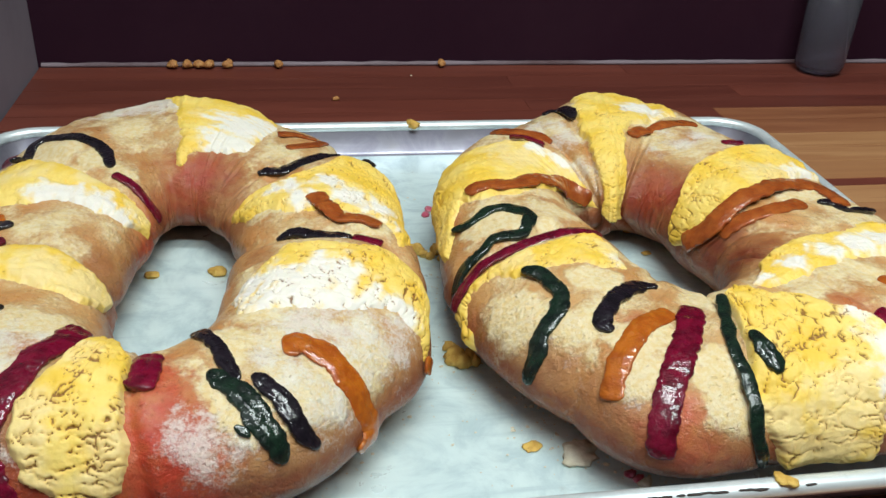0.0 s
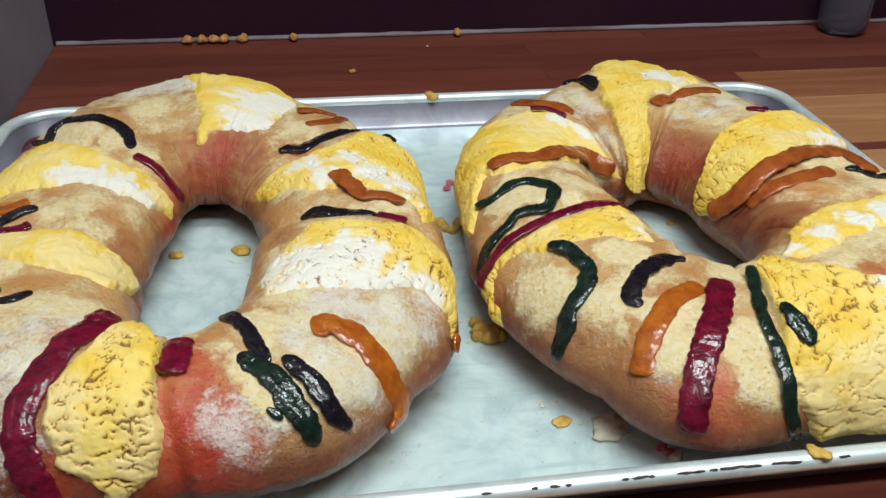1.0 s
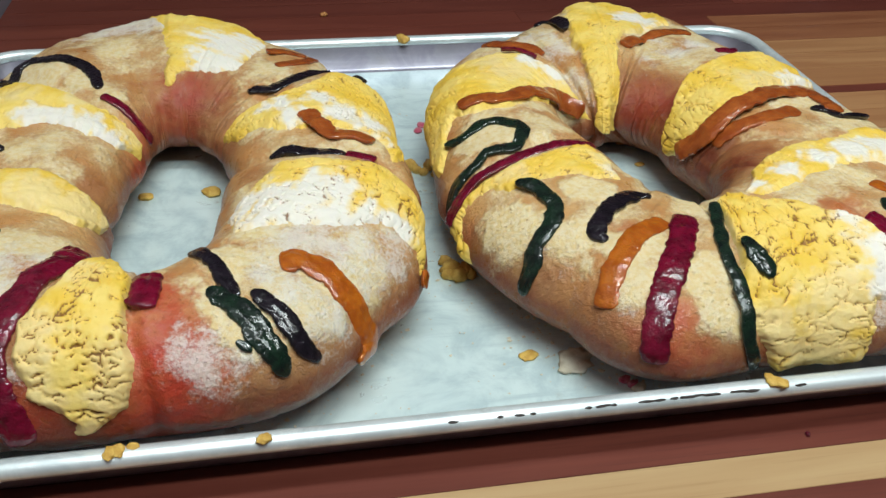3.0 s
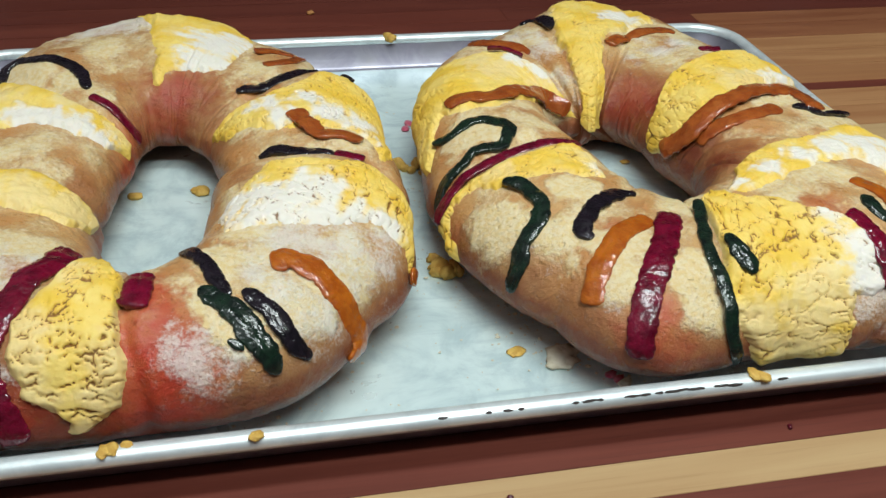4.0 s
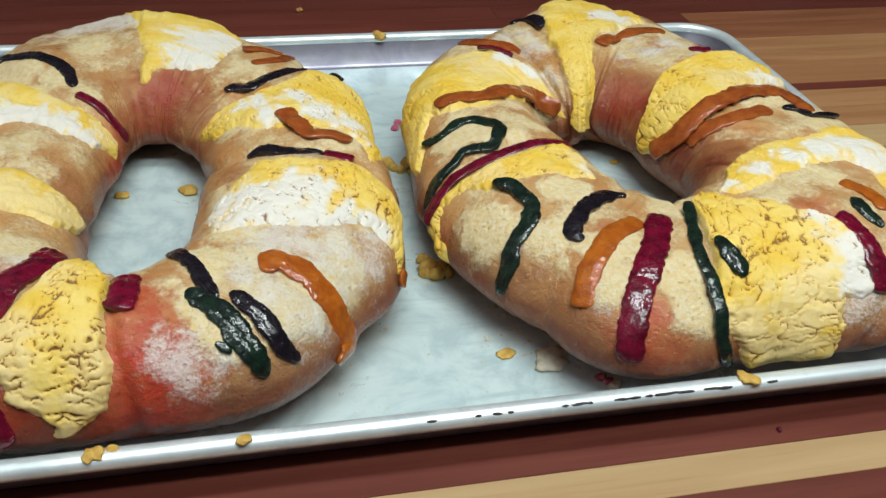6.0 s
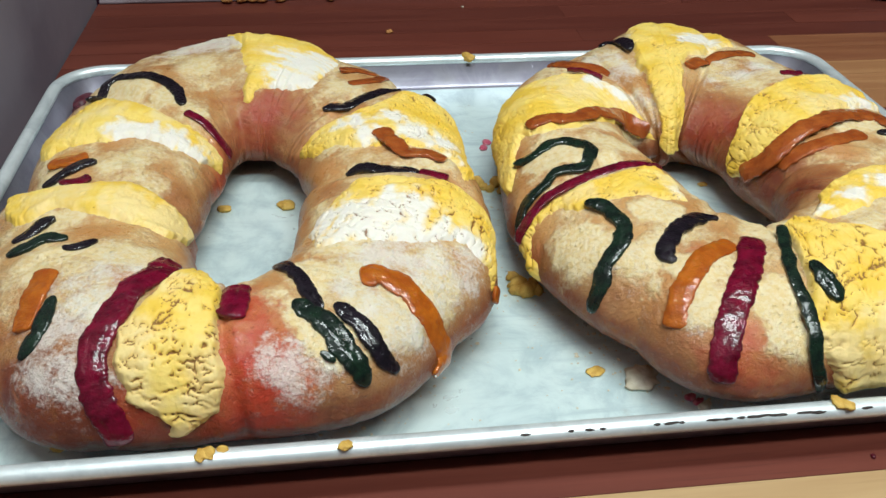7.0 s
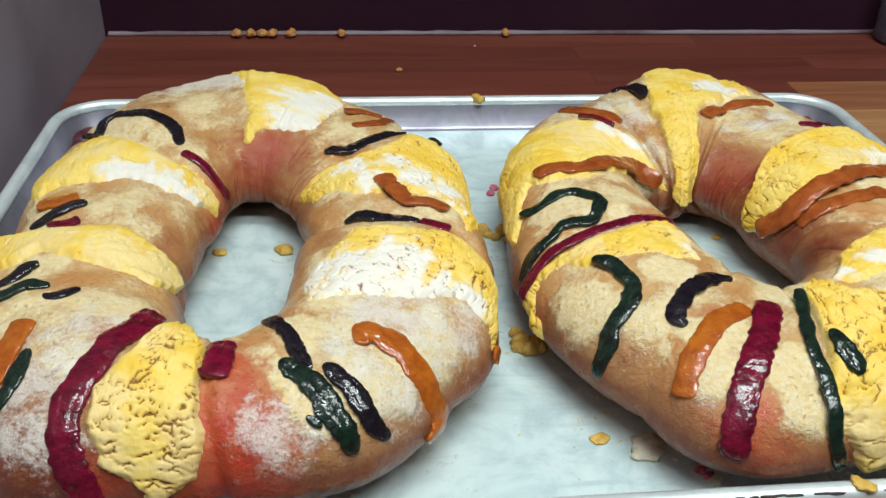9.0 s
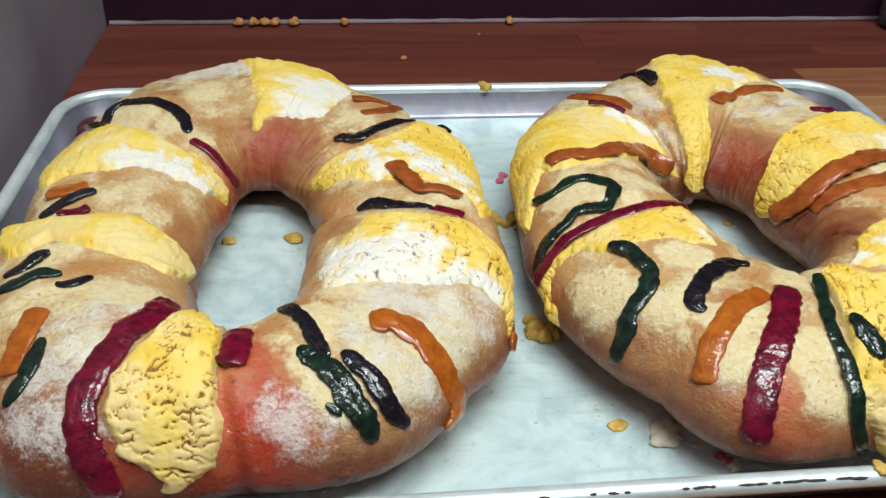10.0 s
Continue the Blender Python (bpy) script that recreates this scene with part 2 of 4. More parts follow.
tagged(part("ceiling", box(WALL_X - 0.1, ROOM[0] + 0.1, ROOM[1] - 0.1, WALL_Y + 0.1, ROOM[3], ROOM[3] + 0.1), CEILING), "plain white ceiling", "ceiling", kind="structure")

# ---- worktop: a slab of glued staves on a cabinet ----
table = tagged(new("wooden_table"), "reddish brown butcher block table of glued wooden staves", "table")
part("slab", box(WALL_X + 0.001, 1.6, -0.36, WALL_Y - 0.002, -0.045, -0.006), STAVE_DARK, table)
part("cabinet_body", box(WALL_X + 0.001, 1.58, -0.33, WALL_Y - 0.002, ROOM[2] + 0.001, -0.046), STAVE_DARK, table)

tone = random.Random(7)
ROWS = [-0.360, -0.330, -0.298, -0.266, -0.244, -0.214, -0.180, -0.146, -0.110, -0.076, -0.040, -0.004, 0.030, 0.066, 0.100, 0.133, 0.147, 0.184, 0.220, 0.252, 0.288, 0.322, 0.356, 0.392, 0.428, 0.468]
for y0, y1 in zip(ROWS, ROWS[1:]):
    x = WALL_X + 0.002
    while x < 1.59:
        x1 = min(x + tone.uniform(0.42, 0.75), 1.6)
        if 1.6 - x1 < 0.12:
            x1 = 1.6
        middle, across = (y0 + y1) / 2, (x + x1) / 2
        if -0.266 < middle < -0.244:
            mat = STAVE_LIGHT
        elif 0.147 > middle > 0.133:
            mat = STAVE_DARK
        elif -0.2 < middle < 0.133 and across > 0.1:
            mat = tone.choice((STAVE_LIGHT, STAVE_TAN, STAVE_TAN))
        elif 0.147 < middle < 0.24 and across > 0.1:
            mat = STAVE_TAN
        elif 0.24 < middle < 0.33 and across > 0.1:
            mat = STAVE_MID
        else:
            mat = STAVE_DARK
        part("stave", box(x, x1 - 0.0002, y0, y1 - 0.0002, -0.006, tone.uniform(-0.0001, 0.0), 0.0002), mat, table)
        x = x1
caulk = []
for i in range(121):
    x = WALL_X + 0.004 + i * 0.016
    size = 0.0035 + 0.0012 * noise.noise(Vector((x * 40, 0, 0)))
    caulk.append([(x, WALL_Y - 0.0015 - size * c, 0.0008 + size * s) for c, s in ((1.0, -0.1), (0.8, 0.55), (0.2, 1.0), (-0.2, 1.0), (-0.2, -0.1))])
tagged(mesh_object("trim", [p for l in caulk for p in l], grid_faces(121, 5, closed_cols=True), CAULK), "dirty pale sealant bead along the wall", "trim", kind="structure")

# ---- baking tray ----
def rounded_loop(hx, hy, rad, z, n=10, side=24):
    pts = []
    for cx, cy, a0 in ((hx - rad, hy - rad, 0), (-hx + rad, hy - rad, 90), (-hx + rad, -hy + rad, 180), (hx - rad, -hy + rad, 270)):
        for i in range(n + 1):
            a = radians(a0 + 90 * i / n)
            pts.append(Vector((cx + rad * math.cos(a), cy + rad * math.sin(a), z)))
    out = []
    for i, p in enumerate(pts):
        q = pts[(i + 1) % len(pts)]
        out.append(p)
        if i % (n + 1) == n:
            out += [p.lerp(q, j / side) for j in range(1, side)]
    return out


def lofted(name, loops, mat, parent, label="", cap=False, closed=False):
    n = len(loops[0])
    verts = [p for l in loops for p in l]
    faces = grid_faces(len(loops), n, closed_rows=closed, closed_cols=True)
    if cap:
        faces.append(tuple(range((len(loops) - 1) * n, len(loops) * n)))
    return mesh_object(name, verts, faces, mat, parent, label)


tray = tagged(new("baking_tray"), "scuffed aluminium sheet pan with a rolled rim on the table", "baking tray")
HX, HY = 0.3285, 0.2285


def wobble(loop, amount):
    return [p + Vector((0, 0, amount * noise.noise(p * 9))) for p in loop]


inner = [(0.311, 0.211, 0.022, 0.0024), (0.3135, 0.2135, 0.024, 0.0028), (0.3155, 0.2155, 0.026, 0.0045), (0.3215, 0.2215, 0.032, 0.0225), (0.3225, 0.2225, 0.033, 0.0245)]
outer = [(0.3235, 0.2235, 0.034, 0.0225), (0.3168, 0.2168, 0.027, 0.0040), (0.3145, 0.2145, 0.025, 0.0008), (0.311, 0.211, 0.022, 0.0006)]
lofted("pan", [rounded_loop(*l) for l in inner + outer], ALUMINIUM_SHADED, tray)
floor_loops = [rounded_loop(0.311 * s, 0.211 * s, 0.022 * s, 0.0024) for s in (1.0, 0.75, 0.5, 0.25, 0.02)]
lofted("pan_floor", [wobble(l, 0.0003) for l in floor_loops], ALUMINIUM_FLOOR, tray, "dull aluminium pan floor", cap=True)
rim = []
for i in range(10):
    a = 2 * math.pi * i / 10
    rx, rz = 0.0050 * math.cos(a), 0.0044 * math.sin(a)
    rim.append(rounded_loop(HX - 0.003 + rx, HY - 0.003 + rx, 0.038 + rx, 0.0235 + rz))
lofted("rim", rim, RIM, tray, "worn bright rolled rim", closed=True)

# ---- shape of the bread rings ----
TRAY_FLOOR = 0.003
RINGS = {
    "a": dict(c=(-0.16, 0.0), inner=(0.031, 0.105, 0.0, -0.013, 0.0), outer=(0.143, 0.212),
              k=[0.995, 1.034, 1.028, 0.963, 0.95, 0.989, 1.011, 1.045, 1.077, 1.08, 1.042, 1.011, 0.973, 1.047, 1.122, 1.166, 1.149, 1.057, 1.012, 1.055, 1.1, 1.106, 1.126, 1.061],
              h=[0.0633, 0.0612, 0.0597, 0.0595, 0.0617, 0.0653, 0.0683, 0.0671, 0.0657, 0.0653, 0.0642, 0.0632, 0.0627, 0.064, 0.0662, 0.0684, 0.0693, 0.0681, 0.0664, 0.0666, 0.0665, 0.0661, 0.0686, 0.0676],
              hole=[1.047, 0.979, 0.853, 0.742, 0.699, 0.691, 0.679, 0.707, 0.671, 0.619, 0.59, 0.61, 0.762, 0.903, 0.98, 1.047, 1.068, 1.104, 1.142, 1.089, 1.049, 1.034, 1.018, 1.06]),
    "b": dict(c=(0.155, -0.008), inner=(0.036, 0.08, -0.022, -0.006, -0.3), outer=(0.15, 0.212),
              k=[0.912, 0.914, 0.924, 0.945, 1.058, 1.086, 1.027, 0.947, 0.927, 0.97, 1.01, 1.022, 1.025, 1.081, 1.115, 1.102, 1.108, 1.017, 0.972, 1.011, 1.092, 1.169, 1.15, 1.055],
              h=[0.0688, 0.0687, 0.0676, 0.066, 0.0666, 0.0688, 0.0707, 0.0666, 0.0633, 0.062, 0.0618, 0.0627, 0.0643, 0.0658, 0.0664, 0.0659, 0.065, 0.0663, 0.0692, 0.0711, 0.0721, 0.072, 0.0688, 0.0676],
              hole=[0.748, 0.888, 0.86, 0.734, 0.585, 0.449, 0.343, 0.409, 0.563, 0.696, 0.791, 0.848, 0.885, 0.912, 1.015, 1.119, 1.18, 1.098, 0.937, 0.808, 0.746, 0.728, 0.72, 0.676]),
}
PHI0 = 0.66


def wave(keys, u):
    """A smooth closed curve through evenly spaced keys, at the angles u."""
    n = len(keys)
    s = (np.asarray(u, float) / (2 * np.pi) * n) % n
    i = np.floor(s).astype(int)
    f = s - i
    k = np.asarray(keys, float)
    p0, p1, p2, p3 = (k[(i + j) % n] for j in (-1, 0, 1, 2))
    return p1 + 0.5 * f * (p2 - p0 + f * (2 * p0 - 5 * p1 + 4 * p2 - p3 + f * (3 * (p1 - p2) + p3 - p0)))


def ring_point(r, u, v):
    """Places on a ring's crust: u runs round the ring, v from the hole's foot (0) over the crest to the outer foot (1)."""
    u, v = np.broadcast_arrays(np.asarray(u, float), np.asarray(v, float))
    cu, su = np.cos(u), np.sin(u)
    k, h = wave(r["k"], u), wave(r["h"], u)
    ia, ib, ox, oy, lean = r["inner"]
    oa, ob = r["outer"]
    hole = wave(r["hole"], u)
    ix, iy = hole * np.sign(cu) * np.abs(cu) ** 0.75 * ia, hole * np.sign(su) * np.abs(su) ** 0.75 * ib
    ix, iy, qx, qy = ox + ix + lean * iy, oy + iy, k * oa * cu, k * ob * su
    phi = (np.pi + PHI0) * (1 - v) + -PHI0 * v
    cp, sp = np.cos(phi), np.sin(phi)
    cp = np.sign(cp) * np.abs(cp) ** 0.9
    tuck = np.where(v > 0.5, 0.36, 0.29)
    cp = cp * np.where(sp < 0, 1 - tuck * (np.abs(sp) / math.sin(PHI0)) ** 1.5, 1.0)
    x = r["c"][0] + (ix + qx) / 2 + (qx - ix) / 2 * cp
    y = r["c"][1] + (iy + qy) / 2 + (qy - iy) / 2 * cp
    zc = 0.40 * h
    z = TRAY_FLOOR + zc + np.where(sp > 0, (h - zc) * np.abs(sp) ** 0.95, zc * sp / math.sin(PHI0))
    return np.stack([x, y, z], -1)

# ---- bread rings ----
def lumps(P, seed, fold):
    """Unevenness of risen dough, in metres along the surface's normal."""
    out = np.empty(len(P))
    for i, p in enumerate(P):
        q = Vector(p) + Vector((seed, 0, 0))
        out[i] = 0.0034 * noise.noise(q * 22) + 0.0007 * noise.noise(q * 70) + 0.00022 * noise.noise(q * 240)
    return out - fold


def folds(r, u, v):
    f = np.zeros_like(u)
    for at, lean, depth, width in r["folds"]:
        bend = np.array([0.07 * noise.noise(Vector((b * 4, at * 9, r["seed"]))) for b in v])
        d = (u - at - lean * (v - 0.5) + bend + np.pi) % (2 * np.pi) - np.pi
        f += 1.5 * depth * np.exp(-(d / width) ** 2)
    creases = [noise.noise(Vector((a * 26, b * 3.5, r["seed"]))) * min(max(3 * noise.noise(Vector((a * 5, b * 4, r["seed"] + 3))), 0), 1) for a, b in zip(u, v)]
    return f + 0.0012 * np.array(creases)


def surface(r, u, v, lift=0.0):
    """Places on the crust with its lumps and folds, lifted along the normal, and the normals."""
    e = 0.004
    P = ring_point(r, u, v)
    du = ring_point(r, u + e, v) - ring_point(r, u - e, v)
    dv = ring_point(r, u, np.clip(v + e, 0, 1)) - ring_point(r, u, np.clip(v - e, 0, 1))
    N = np.cross(du, dv)
    N /= np.linalg.norm(N, axis=-1, keepdims=True)
    N *= np.where((N * r["up"](u, v)).sum(-1, keepdims=True) < 0, -1.0, 1.0)
    bulge = lumps(P, r["seed"], folds(r, u, v))
    foot = np.clip(np.minimum(v, 1 - v) / 0.08, 0, 1)
    return P + N * ((bulge * foot + lift))[:, None], N


def outward(r):
    def up(u, v):
        mid = ring_point(r, u, np.full_like(u, 0.5))
        low = ring_point(r, u, np.full_like(u, 0.0)) * 0.5 + ring_point(r, u, np.full_like(u, 1.0)) * 0.5
        return ring_point(r, u, v) - (mid * 0.45 + low * 0.55)
    return up


def spots(r, u, v, P, which):
    """Amount of a pigment: soft patches round places given as (u, v, radius, strength)."""
    total = np.zeros(len(P))
    for su, sv, rad, amount in r[which]:
        c = ring_point(r, np.array([su]), np.array([sv]))[0]
        d = np.linalg.norm(P - c, axis=1) / rad
        near = np.flatnonzero(d < 2.2)
        d[near] *= [1 + 0.35 * noise.noise(Vector(P[i]) * 75) + 0.25 * noise.noise(Vector(P[i]) * 190) for i in near]
        total = np.maximum(total, amount * np.exp(-d ** 2.5))
    return total


def store(ob, **values):
    for key, value in values.items():
        layer = ob.data.attributes.new(key, "FLOAT", "POINT")
        layer.data.foreach_set("value", np.asarray(value, np.float32))


def dough_ring(r, parent):
    nu, nv = 760, 170
    u, v = [a.ravel() for a in np.meshgrid(np.linspace(0, 2 * np.pi, nu, endpoint=False), np.linspace(0, 1, nv), indexing="ij")]
    P, N = surface(r, u, v)
    P[:, 2] = np.maximum(P[:, 2], TRAY_FLOOR)
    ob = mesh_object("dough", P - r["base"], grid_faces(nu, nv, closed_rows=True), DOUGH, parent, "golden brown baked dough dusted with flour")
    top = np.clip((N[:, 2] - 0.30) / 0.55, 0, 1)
    # Sides, feet and hole walls: browner crust, plus shade painted in.
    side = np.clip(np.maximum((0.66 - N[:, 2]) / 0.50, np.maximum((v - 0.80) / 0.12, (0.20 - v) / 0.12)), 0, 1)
    brown_shade, stained = spots(r, u, v, P, "bake"), spots(r, u, v, P, "red")
    uneven = np.array([noise.noise(Vector(p) * 34 + Vector((r["seed"], 9, 0))) + 0.5 * noise.noise(Vector(p) * 90) for p in P])
    floured = spots(r, u, v, P, "skin") * (1 - 0.35 * side)
    store(ob, sugar=spots(r, u, v, P, "sugar") * (1 - 0.6 * side), red=stained, bake=np.maximum(brown_shade, 0.9 * side + 0.25 * uneven * (1 - side)),
          skin=np.maximum(top * (0.50 + 0.30 * uneven), floured) * (1 - 0.85 * np.clip(np.maximum(brown_shade, stained), 0, 1)))
    return ob


def inside(poly, X, Y):
    """Signed distance to a closed outline, positive inside."""
    n = len(poly)
    dist = np.full(X.shape, 1e9)
    odd = np.zeros(X.shape, bool)
    for i in range(n):
        (ax, ay), (bx, by) = poly[i], poly[(i + 1) % n]
        ex, ey = bx - ax, by - ay
        s = np.clip(((X - ax) * ex + (Y - ay) * ey) / (ex * ex + ey * ey + 1e-12), 0, 1)
        dist = np.minimum(dist, np.hypot(X - ax - s * ex, Y - ay - s * ey))
        hit = ((ay > Y) != (by > Y)) & (X < ax + (Y - ay) / (by - ay + 1e-12) * ex)
        odd ^= hit
    return np.where(odd, dist, -dist)


def fractured(x, y, seed):
    """How deep dried sugar paste sinks beside its cracks, and how far it has split, both 0 to 1, at a place x along and y across the ring."""
    wx = x + 0.0034 * noise.noise(Vector((x * 150, y * 150, seed))) + 0.0012 * noise.noise(Vector((x * 420, y * 420, seed)))
    wy = y + 0.0034 * noise.noise(Vector((x * 150, y * 150, seed + 7))) + 0.0012 * noise.noise(Vector((x * 420, y * 420, seed + 5)))
    sunk = split = 0.0
    for scale, stretch, low, thin, amount in ((120, 0.6, -0.10, 0.055, 1.0), (240, 0.6, -0.06, 0.080, 0.95)):
        d = noise.voronoi(Vector((wx * scale * stretch, wy * scale, seed)))[0]
        edge = d[1] - d[0]
        m = (noise.noise(Vector((x * scale * 0.5, y * scale * 0.9, seed + scale))) - low) / 0.22
        m = min(max(m, 0.0), 1.0) * amount
        sunk = max(sunk, max(1 - edge / 0.42, 0.0) ** 1.6 * (0.12 + 0.88 * m) * amount)
        split = max(split, max(1 - edge / thin, 0.0) * m)
    return sunk, split


def topping(r, outline, parent, thick=0.0042, label="", step=0.00068, soft=0.005, cracked=1.0):
    """A layer of cracked sugar paste that lies over the crust within an outline in (u, v)."""
    us, vs = [p[0] for p in outline], [p[1] for p in outline]
    mu, mv = np.array([np.mean(us)]), np.array([np.clip(np.mean(vs), 0.3, 0.75)])
    e = 0.01
    lu = np.linalg.norm(ring_point(r, mu + e, mv) - ring_point(r, mu - e, mv)) / (2 * e)
    lv = np.linalg.norm(ring_point(r, mu, mv + e) - ring_point(r, mu, mv - e)) / (2 * e)
    pad = 0.008
    u0, u1, v0, v1 = min(us) - pad / lu, max(us) + pad / lu, max(min(vs) - pad / lv, 0.01), min(max(vs) + pad / lv, 0.985)
    nu, nv = int((u1 - u0) * lu / step) + 2, int((v1 - v0) * lv / step) + 2
    u, v = [a.ravel() for a in np.meshgrid(np.linspace(u0, u1, nu), np.linspace(v0, v1, nv), indexing="ij")]
    d = inside([(a * lu, b * lv) for a, b in outline], u * lu, v * lv)
    P = ring_point(r, u, v)
    r.setdefault("layers", []).append(([(a * lu, b * lv) for a, b in outline], lu, lv, thick))
    near = d > -0.009
    seed = r["seed"] + us[0]
    rag, lump, streak, sunk, split = (np.zeros(len(P)) for k in range(5))
    for i in np.flatnonzero(near):
        p = Vector(P[i])
        rag[i] = 0.0034 * noise.noise(p * 60) + 0.0016 * noise.noise(p * 200) + 0.0007 * noise.noise(p * 520)
        lump[i] = 0.0008 * noise.noise(p * 80) + 0.0004 * noise.noise(p * 250) + 0.0002 * noise.noise(p * 600)
        sunk[i], split[i] = fractured(u[i] * lu, v[i] * lv, seed)
        streak[i] = noise.noise(Vector((u[i] * lu * 45, v[i] * lv * 190, seed)))
    d = d + rag
    s = np.clip((d + 0.001) / soft, 0, 1)
    rise = s * s * (3 - 2 * s)
    white = spots(r, u, v, P, "white")
    cream = spots(r, u, v, P, "cream")
    crack = cracked * np.clip(d / 0.004, 0, 1) * (1 - 0.40 * cream) * (1 - 0.2 * white)
    lift = -0.0022 + rise * (thick + 0.0022) + lump * rise - crack * (0.00035 * sunk + 0.0015 * split)
    Q, N = surface(r, u, v, lift)
    Q[:, 2] = np.maximum(Q[:, 2], TRAY_FLOOR + 0.0005)
    keep = d > -0.0035
    faces = np.array(grid_faces(nu, nv))
    faces = faces[keep[faces].any(axis=1)]
    used = np.unique(faces)
    index = np.full(len(Q), -1)
    index[used] = np.arange(len(used))
    ob = mesh_object("sugar_paste", Q[used] - r["base"], index[faces], PASTE, parent, label)
    edge = np.clip(1 - d / 0.006, 0, 1)
    store(ob, sugar=(0.9 * white * (1 + 0.7 * streak))[used], cream=(np.maximum(cream, 0.85 * edge) + 0.25 * streak)[used], gap=(crack * split)[used], dip=(crack * sunk)[used])
    return ob


def strip(r, kind, points, width, parent, lift=0.0007):
    """A strip of candied fruit laid over the bread along a line in (u, v)."""
    thick = {"orange": 0.095, "amber": 0.095, "red": 0.12}.get(kind, 0.15)
    rough = 0.12 if kind in ("red", "orange", "amber") else 0.24
    rs = random.Random(len(points) * 100 + int(points[0][0] * 1000))
    pu, pv = np.array(points, float).T
    n = max(60, 26 * (len(points) - 1))
    s = np.linspace(0, len(points) - 1, n)
    i = np.minimum(s.astype(int), len(points) - 2)
    f = s - i
    def curve(k):
        k = np.concatenate([[2 * k[0] - k[1]], k, [2 * k[-1] - k[-2]]])
        p0, p1, p2, p3 = k[i], k[i + 1], k[i + 2], k[i + 3]
        return p1 + 0.5 * f * (p2 - p0 + f * (2 * p0 - 5 * p1 + 4 * p2 - p3 + f * (3 * (p1 - p2) + p3 - p0)))
    u, v = curve(pu), np.clip(curve(pv), 0.01, 0.975)
    over = np.zeros(n)
    for poly, lu, lv, height in r["layers"]:
        for turn in (-2 * np.pi, 0.0, 2 * np.pi):
            over = np.maximum(over, height * np.clip((inside(poly, (u + turn) * lu, v * lv) + 0.006) / 0.006, 0, 1))
    C, N = surface(r, u, v, lift + np.convolve(np.pad(over, 3, mode="edge"), np.ones(7) / 7, "valid"))
    T = np.gradient(C, axis=0)
    length = np.concatenate([[0], np.cumsum(np.linalg.norm(np.diff(C, axis=0), axis=1))])
    T /= np.linalg.norm(T, axis=1, keepdims=True) + 1e-9
    B = np.cross(N, T)
    B /= np.linalg.norm(B, axis=1, keepdims=True)
    end = np.minimum(length, length[-1] - length)
    blunt = 0.22 if kind in ("red", "orange", "amber") else 1.1
    grow = np.clip(end / (blunt * width), 0, 1)
    grow = np.sqrt(np.clip(1 - (1 - grow) ** 2, 0, 1)) * (0.72 if blunt < 1 else 0.88) + (0.28 if blunt < 1 else 0.12)
    seed = rs.uniform(0, 50)
    m = 26
    verts = []
    for k in range(n):
        wob = 0.86 + rough * noise.noise(Vector((seed, length[k] * 110, 0))) + 0.10 * noise.noise(Vector((seed, length[k] * 320, 3)))
        half = width / 2 * grow[k] * wob * (1.0 if blunt < 1 else 0.9)
        high = max(min(width * thick, 0.0018), 0.0010) * (0.25 + 0.75 * grow[k]) * (1 + 0.3 * noise.noise(Vector((seed, length[k] * 150, 9))))
        side = rough * 0.5 * width * noise.noise(Vector((seed, length[k] * 75, 5)))
        edges = [1 + 0.10 * noise.noise(Vector((seed + e, length[k] * 220, 6))) + 0.06 * noise.noise(Vector((seed + e, length[k] * 800, 8))) for e in (0, 31)]
        for j in range(m):
            a = 2 * math.pi * j / m
            x, z = math.cos(a) * half * edges[math.cos(a) > 0], math.sin(a)
            ripple = 1 + 0.45 * noise.noise(Vector((seed + x * 700, length[k] * 60, 2))) + 0.20 * noise.noise(Vector((seed + x * 1100, length[k] * 260, 4)))
            z = high * abs(z) ** 0.42 * ripple if z >= 0 else 0.0022 * z
            drop = (abs(x) / 0.05) ** 2 * 0.05 * 0.5
            verts.append(C[k] + B[k] * (x + side) + N[k] * (z - drop))
    verts = np.array(verts)
    verts[:, 2] = np.maximum(verts[:, 2], TRAY_FLOOR + 0.0004)
    faces = grid_faces(n, m, closed_cols=True) + [tuple(range(m))[::-1], tuple(range((n - 1) * m, n * m))]
    return mesh_object("fruit_strip", verts - r["base"], faces, CANDY[kind], parent, CANDY_LABEL[kind])


